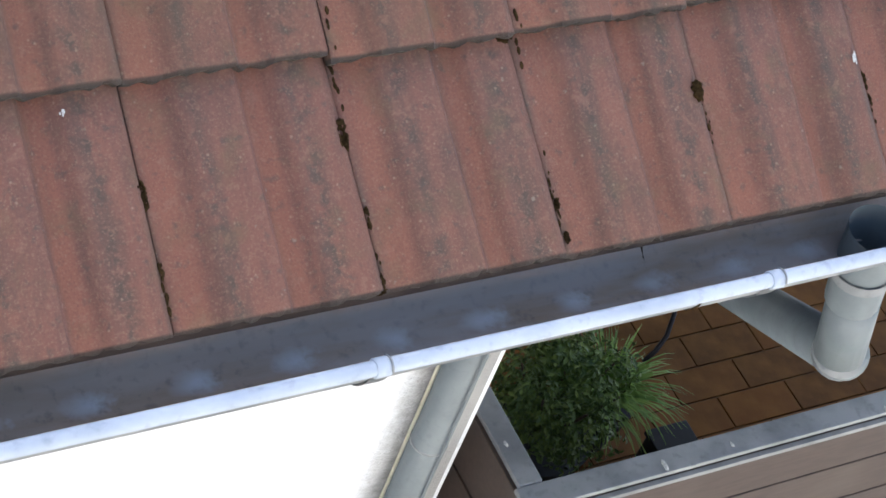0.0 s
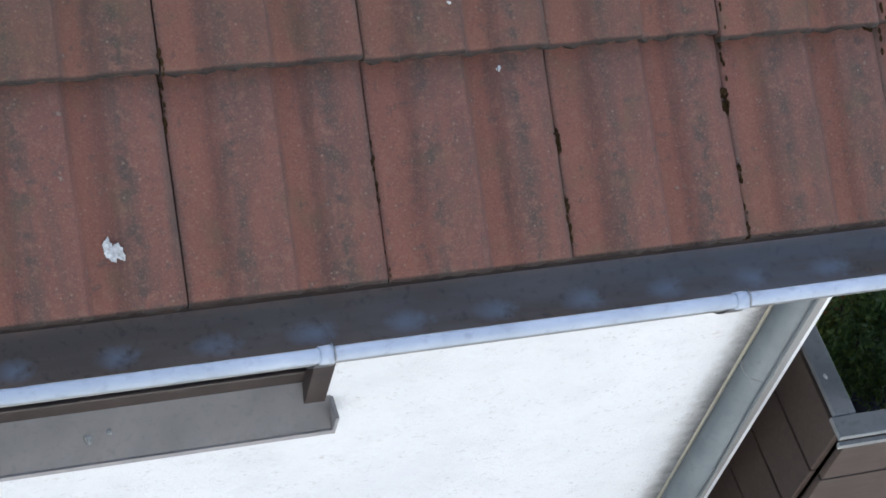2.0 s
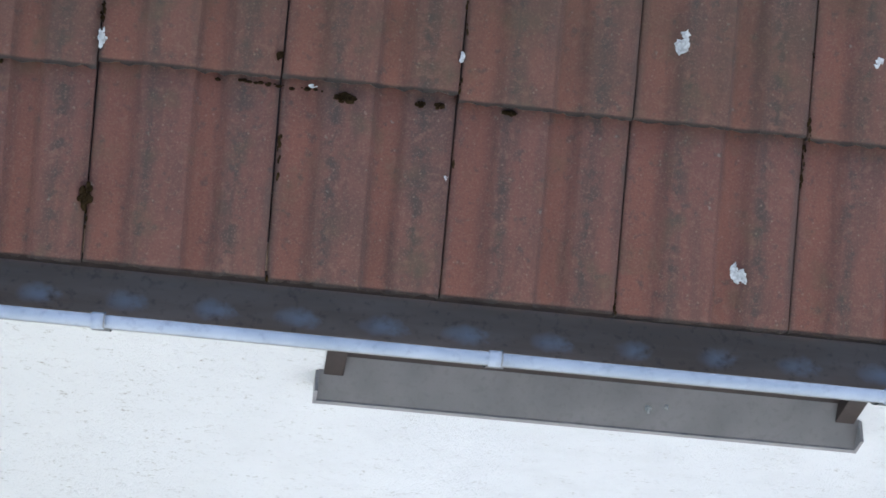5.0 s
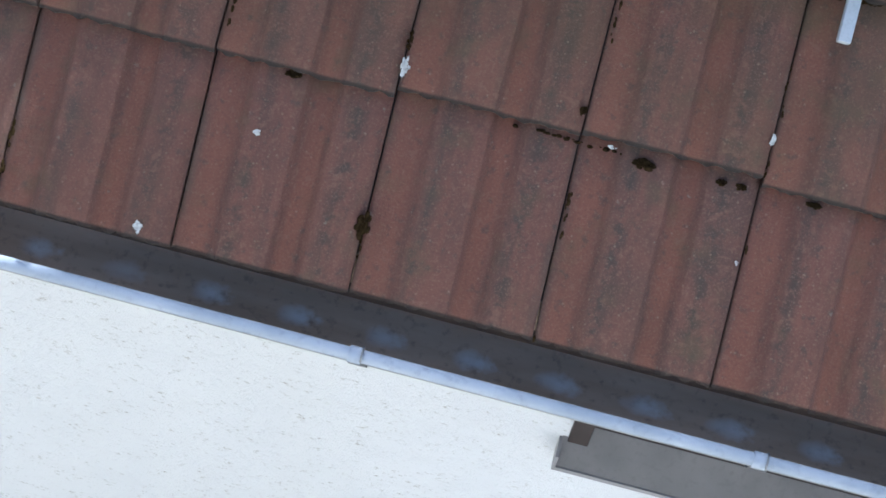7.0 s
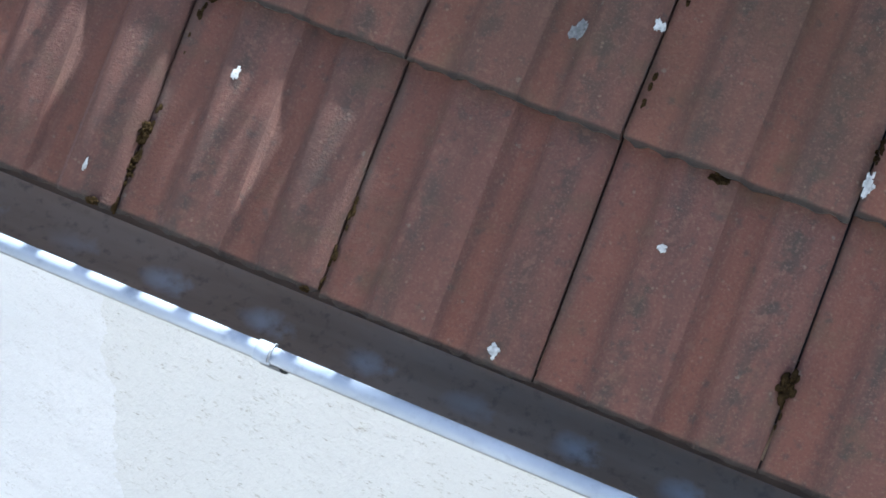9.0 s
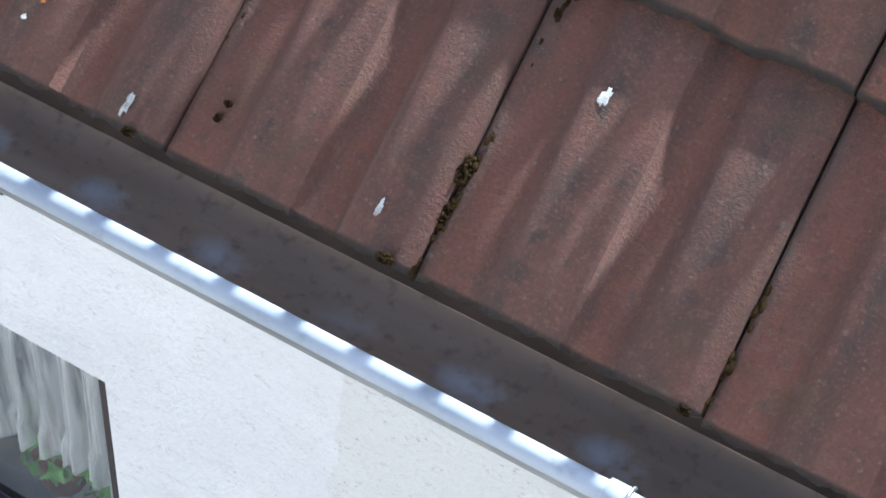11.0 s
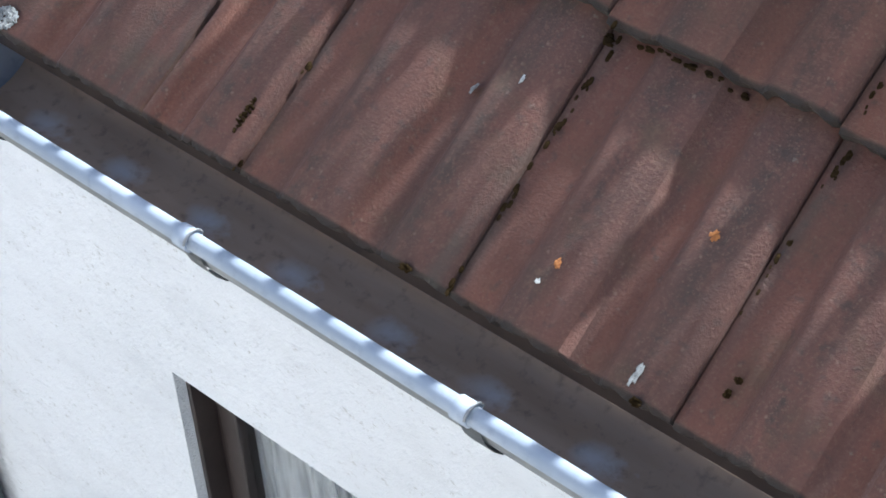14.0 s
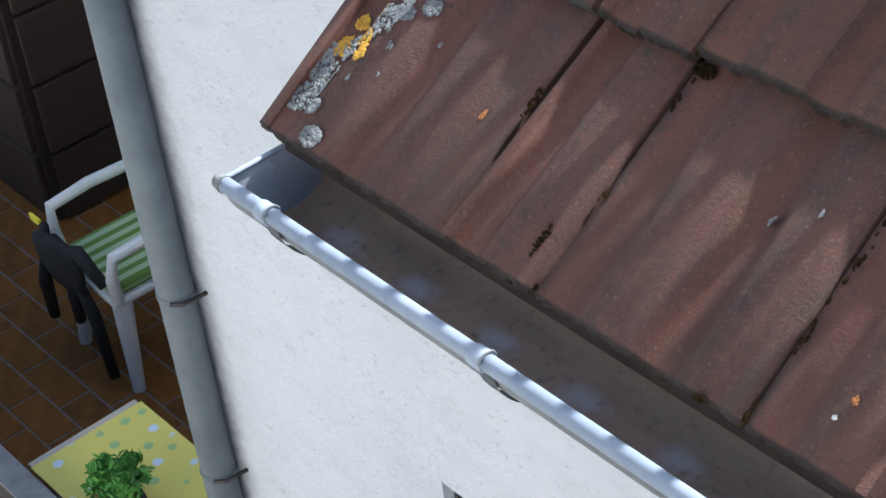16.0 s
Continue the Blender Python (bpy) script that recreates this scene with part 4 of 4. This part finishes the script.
# ---- marks on the roof: moss cushions, lichen, droppings ----
def patch_mesh(bm, x, s, rx, rs, seed, thick=0.0018, off=-0.002, n=16, rough=0.45):
    """A flat irregular crust lying on the tiles."""
    c = bm.verts.new(on_roof(x, s, off + thick + tile_height(x)))
    ring = []
    for i in range(n):
        a = 2 * math.pi * i / n
        r = 1 + rough * (noise.noise(Vector((math.cos(a) * 1.7 + seed * 5.3, math.sin(a) * 1.7, seed))) + 0.6 * noise.noise(Vector((math.cos(a) * 5, math.sin(a) * 5, seed * 2.0))))
        px, ps = x + rx * r * math.cos(a), s + rs * r * math.sin(a)
        ring.append(bm.verts.new(on_roof(px, ps, off + tile_height(px))))
    for i in range(n):
        bm.faces.new((c, ring[i], ring[(i + 1) % n]))


def tile_height(x):
    if x < HALF:
        u = 0.02 + 1.18 * (x - VERGE) / (HALF - VERGE)
    elif x < -3.6:
        u = 0.5 + 0.5 * (x - HALF) / 0.156
    else:
        u = (x / WIDE) % 1.0
    return profile(u)


def slope_drop(s):
    c = math.floor(s / COURSE)
    return -0.027 * (s - c * COURSE) / (COURSE + 0.07)


def crust(name, spots, mat, label, category):
    bm = bmesh.new()
    for i, (x, s, rx, rs) in enumerate(spots):
        rg = random.Random(int(abs(x * 1000)))
        for k in range(7):
            a, r, q = rg.uniform(0, 6.28), rg.random() ** 0.5 * 0.75, rg.uniform(0.25, 0.6)
            px, ps = x + rx * r * math.cos(a), s + rs * r * math.sin(a)
            patch_mesh(bm, px, ps, rx * q, rs * q, rg.uniform(0, 90), 0.0008, slope_drop(ps) + 0.0015 + 0.0003 * k, 14, 0.7)
    ob = part(name, bm, mat, None, "", True)
    return tagged(ob, label, category)


for x, s, rx, rs in ((-0.692, 0.098, 0.013, 0.020), (-0.831, 0.480, 0.015, 0.019), (-0.489, 0.484, 0.015, 0.015), (-1.205, 0.414, 0.005, 0.012), (-0.150, 0.408, 0.005, 0.005),
                     (-0.185, 0.441, 0.004, 0.003), (-0.077, 0.303, 0.004, 0.006), (1.185, 0.213, 0.004, 0.011), (-1.808, 0.377, 0.008, 0.018), (-2.160, 0.017, 0.010, 0.010),
                     (-2.013, 0.217, 0.007, 0.007), (-1.451, 0.336, 0.008, 0.004), (-2.199, 0.403, 0.011, 0.009), (-2.118, 0.474, 0.007, 0.011),
                     (-1.733, 0.506, 0.006, 0.010), (-2.615, 0.227, 0.005, 0.010), (-2.754, 0.045, 0.003, 0.010), (-3.339, 0.236, 0.003, 0.008), (-3.185, 0.060, 0.003, 0.004), (-1.212, 0.204, 0.004, 0.004)):
    crust("bird_dropping", [(x, s, rx, rs)], DROPPING, "dried white bird dropping on a roof tile", "dropping")
crust("lichen_patch", [(-2.214, 0.437, 0.013, 0.018)], LICHEN, "grey lichen patch on a roof tile", "lichen")
crust("lichen_patch", [(-3.392, 0.215, 0.008, 0.009)], LICHEN, "grey lichen patch on a roof tile", "lichen")
crust("lichen_patch", [(-3.037, 0.024, 0.005, 0.016)], LICHEN, "grey lichen streak at the tile edge", "lichen")
for x, s, r in ((-3.176, 0.085, 0.005), (-3.048, 0.185, 0.005), (-3.815, 0.156, 0.006)):
    crust("lichen_spot", [(x, s, r, r * 1.3)], ORANGELICHEN, "small orange lichen spot on a roof tile", "lichen")


def lichen_bed(spots, mat, label, seed, count=30, size=0.005):
    rg = random.Random(seed)
    bm = bmesh.new()
    for (x, s, rx, rs) in spots:
        for _ in range(count):
            a, r = rg.uniform(0, 6.28), rg.random() ** 0.5
            px, ps = x + rx * r * math.cos(a), s + rs * r * math.sin(a)
            q = rg.uniform(0.5, 1.3) * size
            patch_mesh(bm, px, ps, q, q, rg.uniform(0, 99), 0.0010, slope_drop(ps) + rg.uniform(0.001, 0.0035), 8, 0.8)
    return tagged(part("lichen_crust", bm, mat), label, "lichen")


lichen_bed([(-4.092, 0.062, 0.022, 0.022), (-4.075, 0.095, 0.020, 0.028), (-4.098, 0.118, 0.014, 0.03), (-4.052, 0.058, 0.014, 0.012), (-4.018, 0.022, 0.018, 0.014), (-4.045, 0.200, 0.024, 0.026), (-4.066, 0.150, 0.018, 0.022),
            (-4.02, 0.225, 0.016, 0.012), (-4.035, 0.255, 0.022, 0.018), (-3.985, 0.245, 0.014, 0.012)], LICHEN, "crusty grey lichen along the verge tile", 1, 120, 0.0028)
for x, y, r in ((-4.030, 0.112, 0.004), (-3.99, 0.135, 0.003), (-4.005, 0.175, 0.005), (-3.95, 0.21, 0.004)):
    crust("lichen_spot", [(x, y, r, r * 1.2)], LICHEN, "small grey lichen spot on the verge tile", "lichen")
lichen_bed([(-4.053, 0.169, 0.012, 0.014), (-4.088, 0.148, 0.010, 0.016), (-4.085, 0.188, 0.012, 0.010), (-4.040, 0.150, 0.006, 0.012), (-4.06, 0.215, 0.008, 0.010)], YELLOWLICHEN, "yellow lichen on the verge tile", 2, 55, 0.003)

moss_rng = random.Random(21)
for i, (x, s, rx, rs) in enumerate(((0.005, 0.185, 0.009, 0.028), (0.299, 0.221, 0.010, 0.024), (0.575, 0.322, 0.014, 0.010), (0.878, 0.203, 0.010, 0.018), (0.604, 0.077, 0.005, 0.010), (0.607, 0.027, 0.005, 0.010),
                                    (-1.394, 0.322, 0.020, 0.010), (-1.268, 0.325, 0.010, 0.006), (-1.235, 0.325, 0.010, 0.006), (-1.114, 0.326, 0.014, 0.006), (-0.600, 0.479, 0.006, 0.012), (-1.809, 0.113, 0.013, 0.024),
                                    (-1.81, 0.42, 0.006, 0.02), (-1.981, 0.322, 0.015, 0.008), (-1.512, 0.38, 0.006, 0.010), (-2.700, 0.112, 0.010, 0.018), (-2.699, 0.064, 0.006, 0.022), (-2.725, 0.004, 0.010, 0.006),
                                    (-2.697, 0.318, 0.018, 0.014), (-0.30, 0.10, 0.006, 0.010), (-3.756, 0.20, 0.005, 0.030), (-3.59, 0.33, 0.02, 0.01), (-3.29, 0.325, 0.014, 0.008), (-3.62, 0.06, 0.005, 0.03), (-2.415, 0.002, 0.008, 0.005),
                                    (-3.02, 0.002, 0.008, 0.005), (-3.325, 0.003, 0.009, 0.005), (0.302, 0.004, 0.010, 0.005), (-2.95, 0.072, 0.004, 0.004), (-2.952, 0.055, 0.004, 0.005))):
    bm = bmesh.new()
    for _ in range(46):
        a, r = moss_rng.uniform(0, 6.28), moss_rng.random() ** 0.5
        q = moss_rng.uniform(0.12, 0.34)
        add_blob(bm, (rx * 0.8 * r * math.cos(a), rs * 0.8 * r * math.sin(a), moss_rng.uniform(-0.002, 0.0025)), (rx * q, min(rs, rx * 1.6) * q, 0.0035), 0.9, moss_rng.uniform(0, 50), 1)
    bmesh.ops.transform(bm, matrix=ROOF @ Matrix.Translation((x, s, tile_height(x) + slope_drop(s) + 0.002)), verts=bm.verts)
    tagged(part("moss_cushion", bm, MOSS, None, "", True), "dark brown moss cushion in a tile joint", "moss", "moss cushions")

# thin crumbs of moss and dirt along the course edges
bm = bmesh.new()
for c in (1, 2):
    for i in range(1300):
        x = moss_rng.uniform(VERGE, 2.2)
        if noise.noise(Vector((x * 2.3, c * 9.1, 0))) < 0.22:
            continue
        q = moss_rng.uniform(0.0012, 0.0038)
        p = ROOF @ Vector((x, c * COURSE - moss_rng.uniform(-0.002, 0.0035), tile_height(x) - 0.0225 + moss_rng.uniform(0, 0.010)))
        m4 = Matrix.Translation(p) @ Matrix.Diagonal((q * 1.6, q, q * 0.7, 1))
        r = bmesh.ops.create_icosphere(bm, subdivisions=1, radius=1.0, matrix=m4)
for k in range(-12, 6):
    for i in range(80):
        s = moss_rng.uniform(0.0, 0.66)
        if noise.noise(Vector((k * 5.7, s * 9.0, 3.0))) < (0.02 if k < -8 else 0.16):
            continue
        q = moss_rng.uniform(0.0012, 0.0032)
        x = k * WIDE + JOINT.get(k, 0.0) + moss_rng.uniform(-0.002, 0.0045)
        p = ROOF @ Vector((x, s, -0.006 + slope_drop(s) + moss_rng.uniform(0.0, 0.005)))
        bmesh.ops.create_icosphere(bm, subdivisions=1, radius=1.0, matrix=Matrix.Translation(p) @ ROOF.to_3x3().to_4x4() @ Matrix.Diagonal((q, q * 2.2, q * 0.8, 1)))
tagged(part("moss_crumbs", bm, MOSS), "crumbs of moss and dirt along the tile courses", "moss", kind="stuff")

# ---- snow guard: brackets whose feet lie on the tiles, and a strip grille ----
guard = thing("snow_guard", tuple(on_roof(-2.6, 0.70, 0.0)), "galvanised snow guard standing on the roof tiles", "snow guard")
G3 = ROOF.to_3x3().to_4x4()


def guard_part(name, bm, label=""):
    bmesh.ops.transform(bm, matrix=G3, verts=bm.verts)
    return part(name, bm, PIPEBRIGHT, guard, label)


for x in (-1.140, -1.760, -2.35, -2.95, -3.55, -4.05):
    dx = x + 2.6
    guard_part("bracket", box((dx - 0.011, -0.115, 0.014), (dx + 0.011, 0.12, 0.034), 0.003), "pale galvanised bracket foot")
    guard_part("post", box((dx - 0.010, -0.004, 0.034), (dx + 0.010, 0.010, 0.262), 0.002))
# the lower rail is unseen, made deep to shade the second tile course
for h in (0.045, 0.248):
    guard_part("rail", box((-1.52, -0.009, h - (0.02 if h < 0.1 else 0)), (1.50, -0.005, h + (0.042 if h < 0.1 else 0.014)), 0.001))
strip_x = -1.50
while strip_x < 1.50:
    guard_part("strip", box((strip_x, -0.013, 0.045), (strip_x + 0.024, -0.010, 0.262)))
    strip_x += 0.075

# droppings on the sill and on the parapet cap
for x, y, z, r in ((-0.598, WY - 0.012, W1[2] + 0.0235, 0.011), (-0.555, WY - 0.008, W1[2] + 0.0275, 0.006), (1.401, 0.240, CAPZ + 0.003, 0.008), (1.58, 0.245, CAPZ + 0.003, 0.005), (2.0, 0.23, CAPZ + 0.003, 0.006), (1.085, 0.38, CAPZ + 0.003, 0.005)):
    bm = bmesh.new()
    add_blob(bm, (0, 0, 0), (r * 0.8, r * 1.5, 0.002), 0.6, x * 10, 2)
    ob = tagged(part("bird_dropping", bm, DROPPING, None, "", True), "dried white bird dropping on grey metal", "dropping")
    ob.location = (x, y, z)

# ---- floor tiles last ----
def floor_tiles(parent, x0, x1, y0, y1, z, size, ysize, stagger, gap=0.0022):
    me_list = []
    for k in range(3):
        bm = box((gap, gap, -0.008), (size - gap, ysize - gap, 0.0), 0.001)
        me = bpy.data.meshes.new("floor_tile")
        bm.to_mesh(me)
        bm.free()
        me.materials.append(FLOOR)
        me_list.append(me)
    ny, nx = int((y1 - y0) / ysize), int((x1 - x0) / size)
    for j in range(ny):
        for i in range(nx):
            ob = new("floor_tile", me_list[(i * 5 + j * 3) % 3])
            ob.parent = parent
            ob.location = (x0 + i * size + (stagger * size if j % 2 else 0), y0 + j * ysize, z)


floor_tiles(bpy.data.objects["balcony_floor"], 1.05, 4.0, 0.227, 2.4, BF, 0.24, 0.11, 0.5)
floor_tiles(bpy.data.objects["terrace_floor"], -10.0, -5.4, 0.39, 3.2, TF, 0.275, 0.137, 0.5, 0.005)
